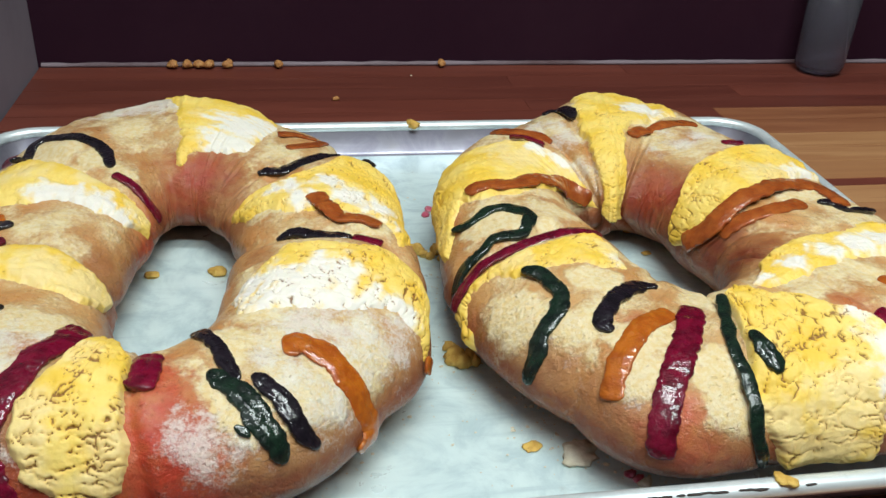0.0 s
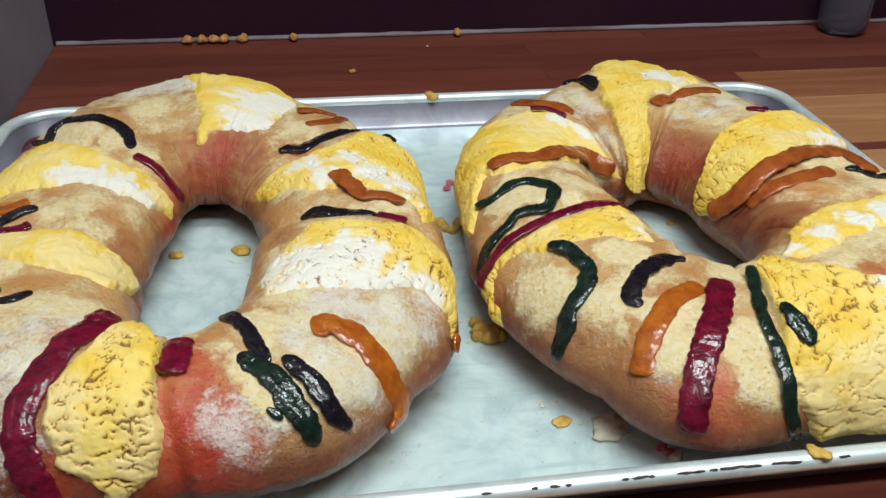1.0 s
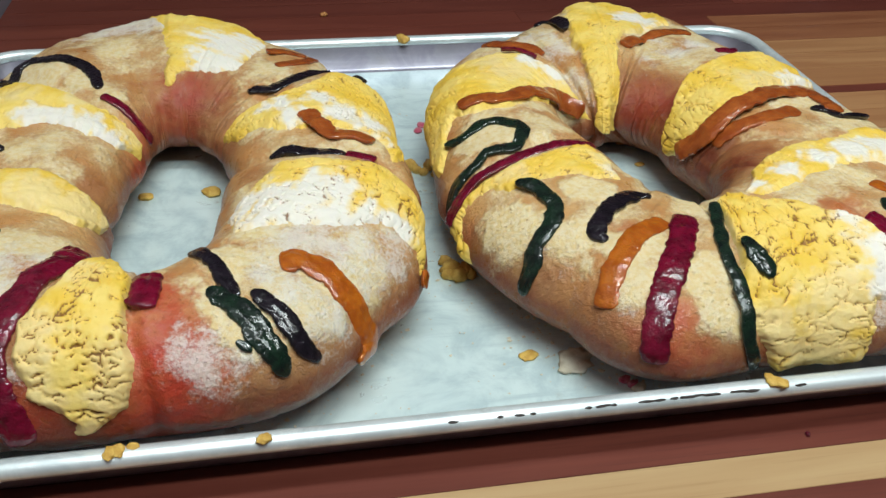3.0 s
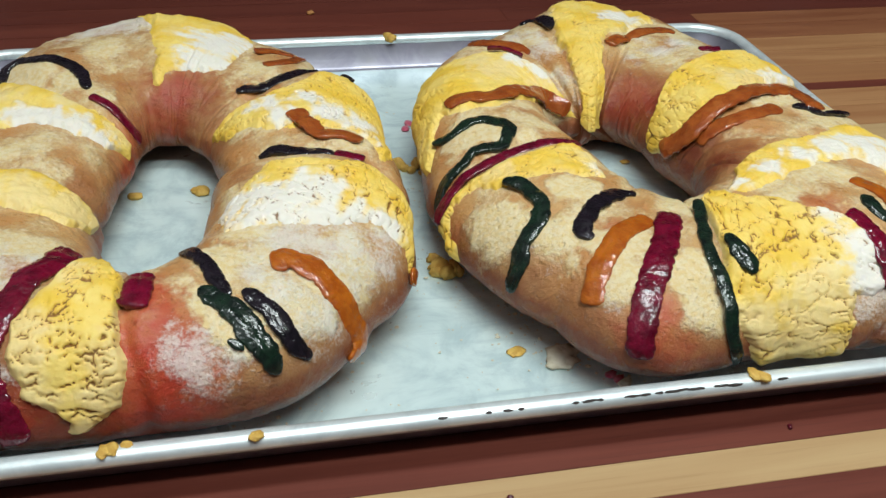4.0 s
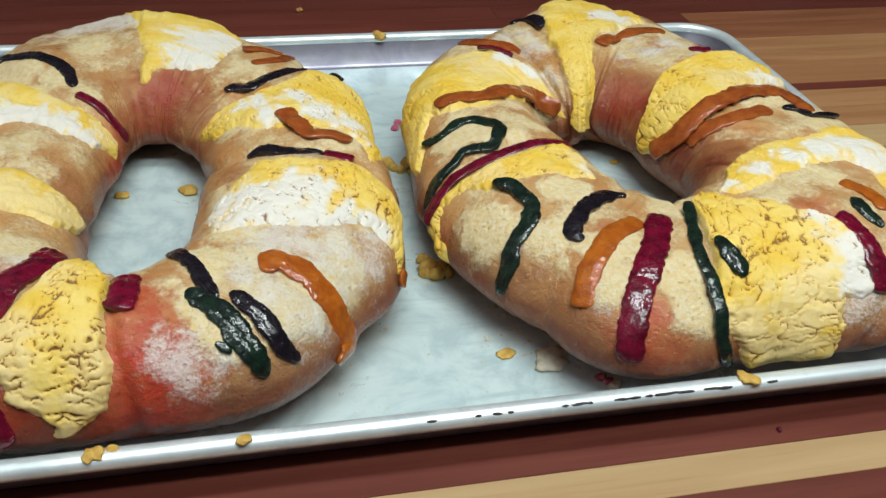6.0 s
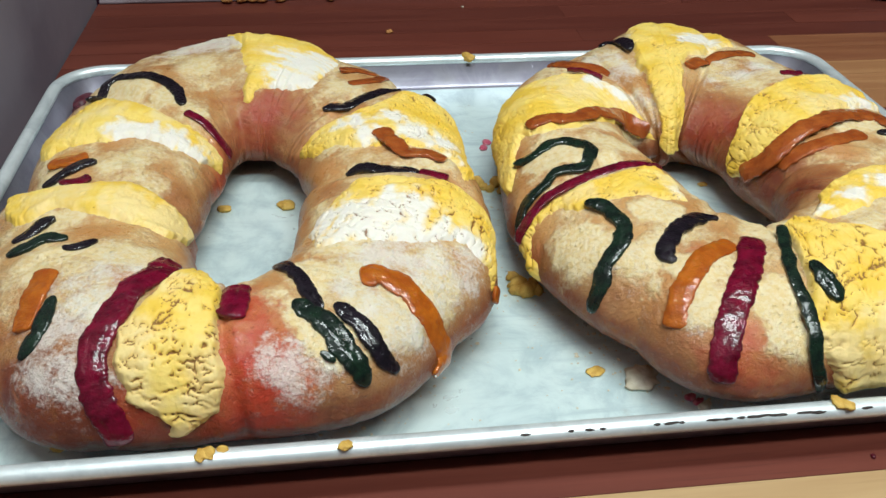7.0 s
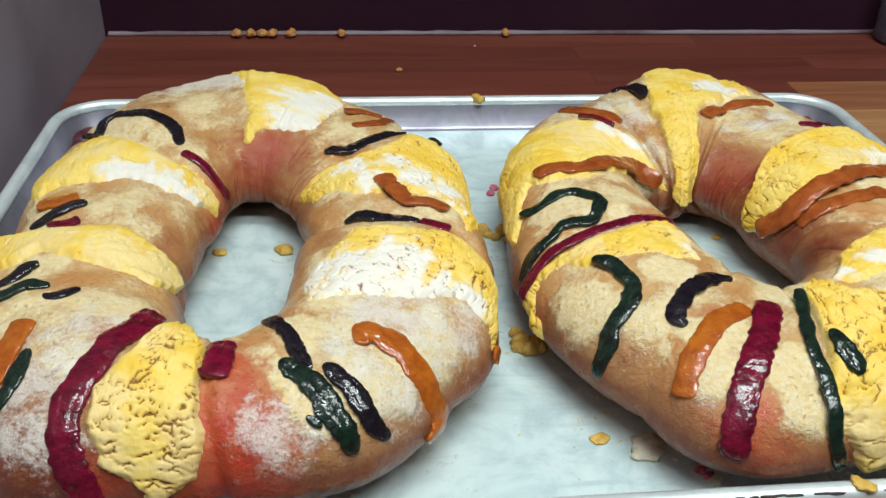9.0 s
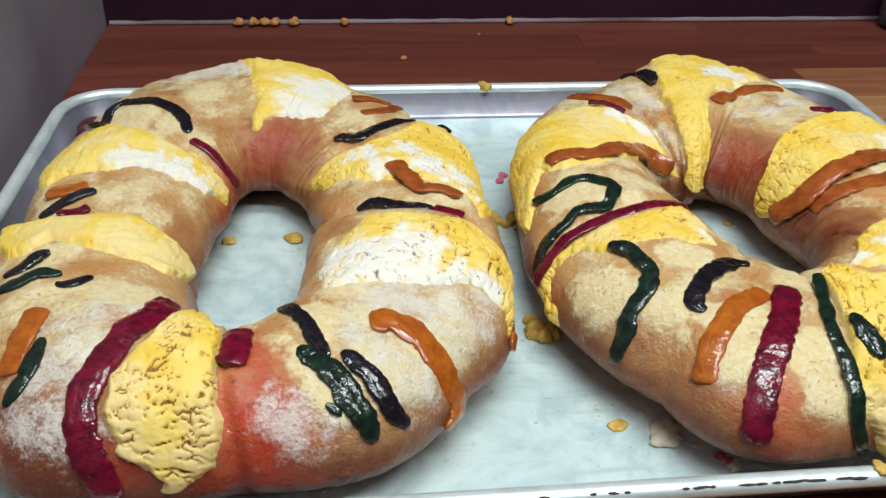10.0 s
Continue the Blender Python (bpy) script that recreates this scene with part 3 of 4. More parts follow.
# ---- what lies on each ring, in places round it (u) and across it (v) ----
RING = RINGS["a"]
RING["seed"] = 3.0
RING["base"] = np.array([*RING["c"], TRAY_FLOOR])
RING["up"] = outward(RING)
RING["folds"] = [(2.632, -0.085, 0.003, 0.05), (3.322, -0.273, 0.003, 0.06), (3.627, -0.253, 0.0015, 0.05), (4.277, 0.123, 0.0015, 0.05), (4.71, 0.068, 0.002, 0.03), (5.28, 0.6, 0.001, 0.06), (6.088, -0.496, 0.0035, 0.05), (0.487, 0.6, 0.003, 0.05)]
RING["sugar"] = [(1.94, 0.62, 0.032, 1.15), (2.09, 0.6, 0.02, 1.0), (1.77, 0.57, 0.024, 1.15), (4.09, 0.52, 0.02, 0.9), (4.15, 0.57, 0.018, 0.9), (4.06, 0.46, 0.018, 0.8), (4.14, 0.64, 0.022, 0.8), (4.19, 0.7, 0.025, 0.85), (4.28, 0.71, 0.02, 0.7), (4.93, 0.71, 0.02, 0.95), (4.98, 0.74, 0.018, 0.8), (5.25, 0.53, 0.01, 1.2), (5.29, 0.62, 0.024, 0.7), (5.31, 0.71, 0.02, 0.8), (5.32, 0.78, 0.018, 0.7), (5.55, 0.64, 0.03, 0.85), (5.6, 0.73, 0.022, 0.9), (5.47, 0.54, 0.025, 0.95), (5.4, 0.5, 0.015, 0.8), (5.68, 0.7, 0.016, 0.9)]
RING["red"] = [(4.81, 0.53, 0.018, 1.0), (4.8, 0.62, 0.022, 1.0), (4.84, 0.72, 0.024, 1.2), (4.81, 0.8, 0.024, 1.1), (4.75, 0.93, 0.02, 0.8), (1.43, 0.28, 0.02, 0.6), (1.6, 0.2, 0.018, 0.5), (2.94, 0.17, 0.012, 0.6), (2.65, 0.23, 0.012, 0.5), (4.19, 0.47, 0.01, 0.4), (4.43, 0.78, 0.012, 0.6)]
RING["bake"] = [(4.18, 0.79, 0.045, 1.1), (4.31, 0.81, 0.045, 1.1), (4.46, 0.85, 0.04, 1.1), (4.63, 0.88, 0.035, 1.0), (1.28, 0.25, 0.03, 0.95), (0.53, 0.26, 0.018, 0.6), (1.74, 0.18, 0.02, 0.7), (3.38, 0.27, 0.02, 0.5), (3.11, 0.18, 0.015, 0.6), (4.18, 0.79, 0.03, 0.8), (4.42, 0.84, 0.03, 0.9), (4.28, 0.81, 0.03, 0.8), (5.06, 0.86, 0.03, 0.7), (5.19, 0.82, 0.02, 0.6), (4.49, 0.81, 0.015, 0.8), (4.97, 0.86, 0.03, 0.7), (0.09, 0.25, 0.015, 0.6), (5.96, 0.36, 0.012, 0.4), (2.15, 0.24, 0.012, 0.5)]
RING["skin"] = [(2.55, 0.53, 0.02, 0.95), (2.5, 0.46, 0.015, 0.95), (2.09, 0.49, 0.03, 0.7), (2.34, 0.6, 0.02, 0.6), (1.86, 0.39, 0.02, 0.5), (4.94, 0.54, 0.02, 0.85), (4.91, 0.51, 0.02, 0.8), (4.99, 0.62, 0.025, 0.9), (5.09, 0.68, 0.016, 0.9), (5.27, 0.65, 0.03, 0.9), (4.18, 0.54, 0.03, 0.8), (4.06, 0.4, 0.02, 0.9), (3.92, 0.46, 0.025, 0.7), (5.19, 0.46, 0.02, 0.8), (3.84, 0.55, 0.03, 0.7), (3.81, 0.37, 0.015, 0.5), (5.49, 0.68, 0.03, 0.7)]
RING["white"] = [(1.13, 0.51, 0.026, 1.0), (1.15, 0.42, 0.02, 1.0), (0.96, 0.54, 0.02, 0.9), (0.95, 0.43, 0.015, 0.8), (2.98, 0.49, 0.014, 0.9), (2.97, 0.44, 0.016, 1.0), (2.98, 0.38, 0.015, 1.0), (3.02, 0.32, 0.014, 0.9), (5.6, 0.42, 0.028, 1.0), (5.58, 0.49, 0.028, 1.0), (5.77, 0.52, 0.022, 1.0), (5.63, 0.54, 0.028, 1.0), (5.68, 0.62, 0.022, 1.0), (5.46, 0.39, 0.016, 0.8), (5.72, 0.68, 0.014, 1.0), (0.17, 0.42, 0.013, 0.9), (0.03, 0.47, 0.012, 0.9), (0.15, 0.52, 0.012, 1.0), (0.03, 0.58, 0.015, 1.0), (6.27, 0.64, 0.013, 1.0), (6.17, 0.66, 0.01, 0.7)]
RING["cream"] = [(3.65, 0.3, 0.018, 0.9), (3.56, 0.41, 0.02, 0.8), (3.65, 0.21, 0.014, 0.9), (3.44, 0.52, 0.02, 0.6), (3.46, 0.58, 0.02, 0.5), (2.82, 0.54, 0.02, 0.5), (2.91, 0.59, 0.015, 0.6), (2.73, 0.43, 0.012, 0.7), (4.39, 0.65, 0.016, 0.9), (4.37, 0.6, 0.014, 0.8), (4.68, 0.68, 0.012, 0.9), (4.69, 0.76, 0.016, 0.9), (4.4, 0.46, 0.015, 0.6), (4.45, 0.74, 0.012, 0.8), (1.52, 0.5, 0.014, 0.5), (2.77, 0.28, 0.014, 0.6), (2.98, 0.62, 0.016, 0.5), (4.61, 0.84, 0.012, 0.8)]
bread = tagged(new("bread_ring"), "oval sweet bread ring with yellow sugar paste and fruit strips", "sweet bread", "bread rings on the tray")
bread.location = RING["base"]
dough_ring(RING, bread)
topping(RING, [(1.834, 0.723), (1.645, 0.718), (1.457, 0.727), (1.28, 0.739), (1.119, 0.752), (0.864, 0.595), (0.833, 0.49), (0.778, 0.442), (0.978, 0.387), (1.217, 0.364), (1.453, 0.336), (1.524, 0.293), (1.63, 0.283), (1.771, 0.302), (1.779, 0.357), (1.689, 0.403), (1.767, 0.448), (1.763, 0.522)], bread, 0.0021, "cracked yellow and white sugar paste", soft=0.014, cracked=0.5)
topping(RING, [(3.11, 0.721), (2.926, 0.735), (2.827, 0.675), (2.706, 0.629), (2.647, 0.556), (2.635, 0.497), (2.615, 0.428), (2.572, 0.364), (2.564, 0.29), (2.627, 0.217), (2.882, 0.18), (3.079, 0.274), (3.059, 0.338), (3.051, 0.4), (3.051, 0.476), (3.102, 0.533), (3.13, 0.609), (3.169, 0.657)], bread, 0.0029, "cracked yellow and white sugar paste", soft=0.011, cracked=0.45)
topping(RING, [(3.342, 0.717), (3.295, 0.71), (3.326, 0.616), (3.326, 0.563), (3.326, 0.501), (3.334, 0.439), (3.373, 0.371), (3.456, 0.3), (3.526, 0.224), (3.605, 0.174), (3.782, 0.219), (3.829, 0.316), (3.735, 0.382), (3.644, 0.439), (3.597, 0.49), (3.53, 0.536), (3.554, 0.579), (3.554, 0.636)], bread, 0.0033, "cracked yellow and white sugar paste", soft=0.009, cracked=0.45)
topping(RING, [(4.363, 0.485), (4.359, 0.416), (4.394, 0.348), (4.551, 0.334), (4.697, 0.439), (4.708, 0.531), (4.712, 0.62), (4.724, 0.675), (4.716, 0.744), (4.697, 0.801), (4.638, 0.831), (4.571, 0.865), (4.532, 0.852), (4.547, 0.813), (4.492, 0.788), (4.441, 0.783), (4.402, 0.746), (4.406, 0.717), (4.367, 0.689), (4.351, 0.664), (4.343, 0.62), (4.324, 0.572), (4.328, 0.524)], bread, 0.0034, "cracked yellow and white sugar paste", soft=0.005, cracked=1.4)
topping(RING, [(5.517, 0.297), (5.667, 0.304), (5.796, 0.325), (5.898, 0.348), (6.036, 0.403), (6.036, 0.476), (6.028, 0.549), (6.044, 0.618), (6.048, 0.694), (5.989, 0.755), (5.89, 0.801), (5.796, 0.833), (5.71, 0.859), (5.643, 0.826), (5.675, 0.751), (5.69, 0.678), (5.627, 0.607), (5.537, 0.547), (5.482, 0.497), (5.388, 0.444), (5.313, 0.398)], bread, 0.0024, "cracked yellow and white sugar paste", soft=0.016, cracked=1.2)
topping(RING, [(0.267, 0.194), (0.298, 0.272), (0.346, 0.371), (0.322, 0.432), (0.365, 0.506), (0.463, 0.591), (0.44, 0.7), (0.334, 0.726), (0.224, 0.762), (0.055, 0.79), (-0.165, 0.749), (-0.267, 0.664), (-0.161, 0.65), (-0.09, 0.613), (-0.075, 0.556), (-0.055, 0.508), (-0.063, 0.476), (-0.016, 0.412), (0.004, 0.345), (0.031, 0.277)], bread, 0.0027, "cracked yellow and white sugar paste", soft=0.011, cracked=0.8)
strip(RING, "dark", [(2.717, 0.625), (2.584, 0.634), (2.498, 0.607), (2.447, 0.542), (2.399, 0.49), (2.403, 0.444), (2.498, 0.409)], 0.0115, bread)
strip(RING, "red", [(2.541, 0.391), (2.498, 0.334), (2.454, 0.261), (2.34, 0.178)], 0.009, bread)
strip(RING, "orange", [(3.177, 0.634), (3.181, 0.579), (3.153, 0.54)], 0.016, bread)
strip(RING, "dark", [(3.279, 0.634), (3.244, 0.574), (3.204, 0.536), (3.197, 0.513)], 0.013, bread)
strip(RING, "red", [(3.338, 0.561), (3.307, 0.533), (3.279, 0.513)], 0.01, bread)
strip(RING, "dark", [(3.605, 0.625), (3.597, 0.579), (3.574, 0.552), (3.574, 0.533)], 0.0155, bread)
strip(RING, "green", [(3.719, 0.616), (3.723, 0.57), (3.711, 0.542), (3.738, 0.506)], 0.012, bread)
strip(RING, "dark", [(3.793, 0.515), (3.821, 0.494), (3.813, 0.462)], 0.008, bread)
strip(RING, "orange", [(4.025, 0.65), (3.974, 0.6), (3.927, 0.568), (3.888, 0.549)], 0.014, bread)
strip(RING, "green", [(4.084, 0.696), (4.072, 0.636), (4.049, 0.593), (4.017, 0.563)], 0.0105, bread)
strip(RING, "red", [(4.19, 0.348), (4.249, 0.419), (4.249, 0.478), (4.261, 0.524), (4.273, 0.577), (4.284, 0.625), (4.312, 0.675), (4.343, 0.728), (4.386, 0.794), (4.406, 0.856)], 0.0165, bread)
strip(RING, "green", [(4.222, 0.503), (4.28, 0.501)], 0.013, bread)
strip(RING, "red", [(4.767, 0.428), (4.756, 0.499), (4.732, 0.549)], 0.0155, bread)
strip(RING, "dark", [(5.085, 0.352), (5.109, 0.442), (5.105, 0.503), (5.109, 0.558)], 0.0105, bread)
strip(RING, "dark", [(5.168, 0.558), (5.191, 0.611), (5.203, 0.671), (5.219, 0.737), (5.243, 0.776)], 0.0125, bread)
strip(RING, "green", [(5.03, 0.513), (5.078, 0.568), (5.105, 0.616), (5.117, 0.673), (5.129, 0.721), (5.144, 0.778)], 0.0155, bread)
strip(RING, "green", [(5.034, 0.664), (5.07, 0.696)], 0.006, bread)
strip(RING, "orange", [(5.341, 0.533), (5.4, 0.558), (5.427, 0.62), (5.427, 0.687), (5.423, 0.765), (5.427, 0.836), (5.38, 0.875)], 0.0165, bread)
strip(RING, "orange", [(5.706, 0.813), (5.671, 0.836)], 0.009, bread)
strip(RING, "amber", [(0.844, 0.545), (0.797, 0.609), (0.715, 0.643)], 0.011, bread)
strip(RING, "amber", [(0.668, 0.506), (0.624, 0.561), (0.675, 0.65)], 0.01, bread)
strip(RING, "dark", [(0.542, 0.387), (0.479, 0.444), (0.491, 0.503), (0.511, 0.554), (0.499, 0.616)], 0.0145, bread)
strip(RING, "dark", [(0.467, 0.696), (0.397, 0.71)], 0.006, bread)
strip(RING, "amber", [(0.035, 0.49), (-0.031, 0.506), (-0.102, 0.533), (-0.126, 0.591), (-0.153, 0.625)], 0.0145, bread)
strip(RING, "dark", [(6.15, 0.382), (6.15, 0.432), (6.122, 0.481), (6.083, 0.517), (6.067, 0.552)], 0.0125, bread)
strip(RING, "red", [(6.075, 0.552), (6.055, 0.591), (6.044, 0.625)], 0.012, bread)
RING = RINGS["b"]
RING["seed"] = 8.0
RING["base"] = np.array([*RING["c"], TRAY_FLOOR])
RING["up"] = outward(RING)
RING["folds"] = [(2.101, 0.6, 0.003, 0.05), (1.061, 0.6, 0.002, 0.04), (1.81, -0.321, 0.0015, 0.04), (5.919, 0.6, 0.0015, 0.05), (3.411, 0.175, 0.0025, 0.05), (3.928, 0.064, 0.0015, 0.06), (4.386, 0.326, 0.0015, 0.03), (5.173, -0.539, 0.0015, 0.04)]
RING["sugar"] = [(2.05, 0.56, 0.02, 0.8), (1.98, 0.48, 0.02, 0.8), (1.96, 0.36, 0.015, 0.7), (1.98, 0.29, 0.012, 0.6), (0.73, 0.47, 0.015, 0.9), (0.7, 0.54, 0.014, 1.0), (0.86, 0.4, 0.015, 0.6), (4.98, 0.76, 0.025, 0.95), (5.01, 0.82, 0.02, 0.8), (3.85, 0.66, 0.015, 0.5), (4.08, 0.71, 0.012, 0.4), (0.91, 0.48, 0.012, 0.6), (2.29, 0.22, 0.01, 0.5)]
RING["red"] = [(3.51, 0.87, 0.015, 0.9), (4.23, 0.71, 0.012, 0.8), (4.22, 0.76, 0.015, 0.7), (4.3, 0.77, 0.01, 0.5), (0.46, 0.25, 0.02, 0.4), (5.1, 0.53, 0.012, 0.6), (3.12, 0.73, 0.012, 0.5), (4.01, 0.54, 0.008, 0.5)]
RING["bake"] = [(0.53, 0.2, 0.028, 1.1), (0.26, 0.26, 0.024, 1.1), (0.72, 0.3, 0.02, 0.8), (0.44, 0.32, 0.018, 0.8), (5.29, 0.27, 0.026, 1.05), (5.84, 0.21, 0.024, 1.05), (1.71, 0.18, 0.012, 0.6), (3.83, 0.82, 0.02, 0.7), (4.02, 0.84, 0.025, 0.7), (4.18, 0.84, 0.025, 0.8), (4.33, 0.84, 0.02, 0.8), (4.5, 0.86, 0.015, 0.7), (5.05, 0.89, 0.02, 0.7), (3.79, 0.79, 0.014, 0.5), (3.15, 0.76, 0.014, 0.6)]
RING["skin"] = [(3.68, 0.7, 0.025, 1.0), (3.71, 0.75, 0.02, 0.85), (4.32, 0.61, 0.02, 1.0), (4.36, 0.72, 0.02, 1.0), (4.39, 0.81, 0.012, 0.95), (3.84, 0.63, 0.02, 0.8), (4.03, 0.57, 0.018, 0.95), (4.08, 0.65, 0.016, 0.9), (4.09, 0.69, 0.012, 0.8), (3.26, 0.62, 0.02, 1.0), (3.29, 0.55, 0.015, 1.0), (2.31, 0.2, 0.02, 0.8), (3.78, 0.5, 0.02, 0.9), (5.08, 0.47, 0.02, 0.5), (3.69, 0.82, 0.012, 0.7), (6.19, 0.49, 0.01, 0.95), (3.92, 0.68, 0.015, 0.6), (3.38, 0.48, 0.015, 0.8)]
RING["white"] = [(2.32, 0.45, 0.01, 1.0), (2.17, 0.39, 0.01, 1.0), (1.19, 0.54, 0.018, 0.9), (1.27, 0.52, 0.008, 1.0), (0.11, 0.58, 0.013, 0.9), (5.54, 0.44, 0.012, 1.0), (5.72, 0.5, 0.016, 1.0), (5.82, 0.55, 0.02, 1.0), (5.71, 0.57, 0.02, 1.0), (5.18, 0.41, 0.01, 0.9), (4.78, 0.4, 0.01, 0.9), (5.04, 0.63, 0.018, 0.9), (5.01, 0.7, 0.014, 1.0), (5.05, 0.54, 0.012, 0.7), (3.78, 0.4, 0.014, 0.6)]
RING["cream"] = [(2.63, 0.47, 0.018, 0.8), (2.38, 0.34, 0.015, 0.6), (2.58, 0.53, 0.015, 0.7), (3.69, 0.37, 0.018, 0.8), (3.52, 0.59, 0.014, 0.6), (4.72, 0.82, 0.025, 0.8), (4.54, 0.77, 0.016, 0.9), (4.83, 0.72, 0.02, 0.7), (4.67, 0.76, 0.016, 0.6), (0.11, 0.5, 0.02, 0.7), (0.21, 0.47, 0.014, 0.4), (1.04, 0.54, 0.012, 0.7)]
bread = tagged(new("bread_ring"), "sweet bread ring with cracked yellow paste and candied strips", "sweet bread", "bread rings on the tray")
bread.location = RING["base"]
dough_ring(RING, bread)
topping(RING, [(3.287, 0.806), (3.142, 0.852), (2.957, 0.843), (2.835, 0.792), (2.714, 0.753), (2.615, 0.703), (2.533, 0.629), (2.439, 0.563), (2.313, 0.494), (2.16, 0.423), (2.05, 0.348), (1.963, 0.267), (1.889, 0.199), (2.179, 0.212), (2.835, 0.32), (3.122, 0.49), (3.126, 0.579), (3.11, 0.652), (3.169, 0.7), (3.24, 0.728), (3.318, 0.765)], bread, 0.003, "cracked yellow and white sugar paste", soft=0.009, cracked=0.5)
topping(RING, [(3.452, 0.865), (3.468, 0.783), (3.452, 0.735), (3.448, 0.671), (3.452, 0.618), (3.464, 0.545), (3.487, 0.487), (3.479, 0.426), (3.479, 0.368), (3.684, 0.352), (3.837, 0.414), (3.774, 0.464), (3.699, 0.492), (3.656, 0.529), (3.636, 0.568), (3.601, 0.616), (3.53, 0.671), (3.519, 0.707), (3.515, 0.749), (3.534, 0.783), (3.585, 0.815), (3.605, 0.875), (3.585, 0.875), (3.511, 0.87)], bread, 0.0025, "cracked yellow and white sugar paste", soft=0.008, cracked=0.8)
topping(RING, [(1.677, 0.677), (1.48, 0.734), (1.331, 0.732), (1.229, 0.732), (1.131, 0.734), (0.954, 0.577), (1.052, 0.503), (1.194, 0.464), (1.268, 0.421), (1.253, 0.366), (1.088, 0.316), (1.056, 0.242), (0.84, 0.141), (1.7, 0.162), (1.873, 0.199), (1.783, 0.274), (1.802, 0.338), (1.802, 0.414), (1.822, 0.481), (1.763, 0.529)], bread, 0.003, "cracked yellow and white sugar paste", soft=0.006, cracked=0.6)
topping(RING, [(0.082, 0.176), (0.173, 0.256), (0.302, 0.322), (0.389, 0.389), (0.448, 0.462), (0.44, 0.519), (0.459, 0.632), (0.33, 0.636), (0.216, 0.65), (0.09, 0.65), (0.067, 0.547), (0.0, 0.478), (-0.082, 0.412), (-0.188, 0.345), (-0.212, 0.274), (-0.106, 0.19), (0.0, 0.151)], bread, 0.0039, "cracked yellow and white sugar paste", soft=0.006, cracked=0.8)
topping(RING, [(4.63, 0.398), (5.019, 0.334), (5.466, 0.345), (5.718, 0.389), (5.832, 0.442), (5.953, 0.499), (6.059, 0.568), (6.103, 0.65), (6.024, 0.664), (5.945, 0.671), (5.51, 0.57), (5.612, 0.549), (5.631, 0.519), (5.47, 0.476), (5.282, 0.451), (4.952, 0.448), (4.72, 0.451)], bread, 0.0027, "cracked yellow and white sugar paste", soft=0.012, cracked=0.45)
topping(RING, [(4.367, 0.398), (4.547, 0.371), (4.728, 0.446), (4.952, 0.499), (5.066, 0.533), (5.109, 0.574), (5.105, 0.629), (5.078, 0.678), (5.03, 0.723), (4.936, 0.733), (4.909, 0.765), (4.897, 0.824), (4.913, 0.898), (4.76, 0.9), (4.559, 0.898), (4.512, 0.826), (4.473, 0.76), (4.441, 0.7), (4.434, 0.648), (4.414, 0.574), (4.402, 0.499)], bread, 0.0031, "cracked yellow and white sugar paste", soft=0.006, cracked=1.0)
strip(RING, "dark", [(1.924, 0.636), (1.814, 0.643), (1.775, 0.561), (1.783, 0.526)], 0.014, bread)
strip(RING, "amber", [(2.325, 0.657), (2.297, 0.57), (2.195, 0.513), (2.117, 0.478)], 0.014, bread)
strip(RING, "red", [(2.407, 0.538), (2.325, 0.49), (2.274, 0.448)], 0.004, bread)
strip(RING, "amber", [(3.063, 0.632), (3.039, 0.563), (3.016, 0.487), (2.702, 0.336), (2.227, 0.267), (1.979, 0.242)], 0.015, bread)
strip(RING, "green", [(3.212, 0.717), (3.22, 0.652), (3.197, 0.593), (3.197, 0.545), (3.248, 0.513), (3.314, 0.506), (3.373, 0.529), (3.369, 0.57), (3.365, 0.616), (3.389, 0.664), (3.397, 0.726), (3.413, 0.783), (3.432, 0.833)], 0.0108, bread)
strip(RING, "red", [(3.479, 0.824), (3.468, 0.744), (3.448, 0.682), (3.44, 0.613), (3.436, 0.552), (3.44, 0.501), (3.452, 0.435), (3.448, 0.345)], 0.0095, bread)
strip(RING, "green", [(3.581, 0.602), (3.629, 0.579), (3.711, 0.577), (3.758, 0.591), (3.782, 0.634), (3.79, 0.691), (3.801, 0.751), (3.797, 0.831)], 0.0125, bread)
strip(RING, "dark", [(4.002, 0.416), (3.931, 0.437), (3.9, 0.499), (3.9, 0.554), (3.919, 0.593), (3.962, 0.595)], 0.0135, bread)
strip(RING, "orange", [(4.112, 0.485), (4.057, 0.526), (4.033, 0.577), (4.029, 0.634), (4.029, 0.691), (4.041, 0.744)], 0.014, bread)
strip(RING, "red", [(4.194, 0.444), (4.202, 0.522), (4.19, 0.597), (4.182, 0.666), (4.182, 0.735), (4.194, 0.824)], 0.0165, bread)
strip(RING, "green", [(4.371, 0.414), (4.371, 0.497), (4.379, 0.556), (4.414, 0.632), (4.437, 0.7), (4.453, 0.772), (4.492, 0.861)], 0.0088, bread)
strip(RING, "green", [(4.465, 0.542), (4.508, 0.593), (4.536, 0.645)], 0.013, bread)
strip(RING, "red", [(5.117, 0.558), (5.133, 0.579), (5.113, 0.618), (5.085, 0.666), (5.058, 0.728)], 0.013, bread)
strip(RING, "green", [(5.305, 0.54), (5.266, 0.572), (5.254, 0.607)], 0.012, bread)
strip(RING, "orange", [(5.447, 0.51), (5.427, 0.542), (5.364, 0.586)], 0.012, bread)
strip(RING, "amber", [(6.169, 0.185), (6.071, 0.274), (6.15, 0.357), (6.209, 0.428), (6.283, 0.51), (6.295, 0.588), (6.212, 0.591), (6.134, 0.577)], 0.0175, bread)
strip(RING, "amber", [(5.945, 0.277), (5.989, 0.352), (6.048, 0.423), (6.138, 0.499)], 0.014, bread)
strip(RING, "dark", [(6.154, 0.529), (6.146, 0.556), (6.083, 0.565)], 0.01, bread)
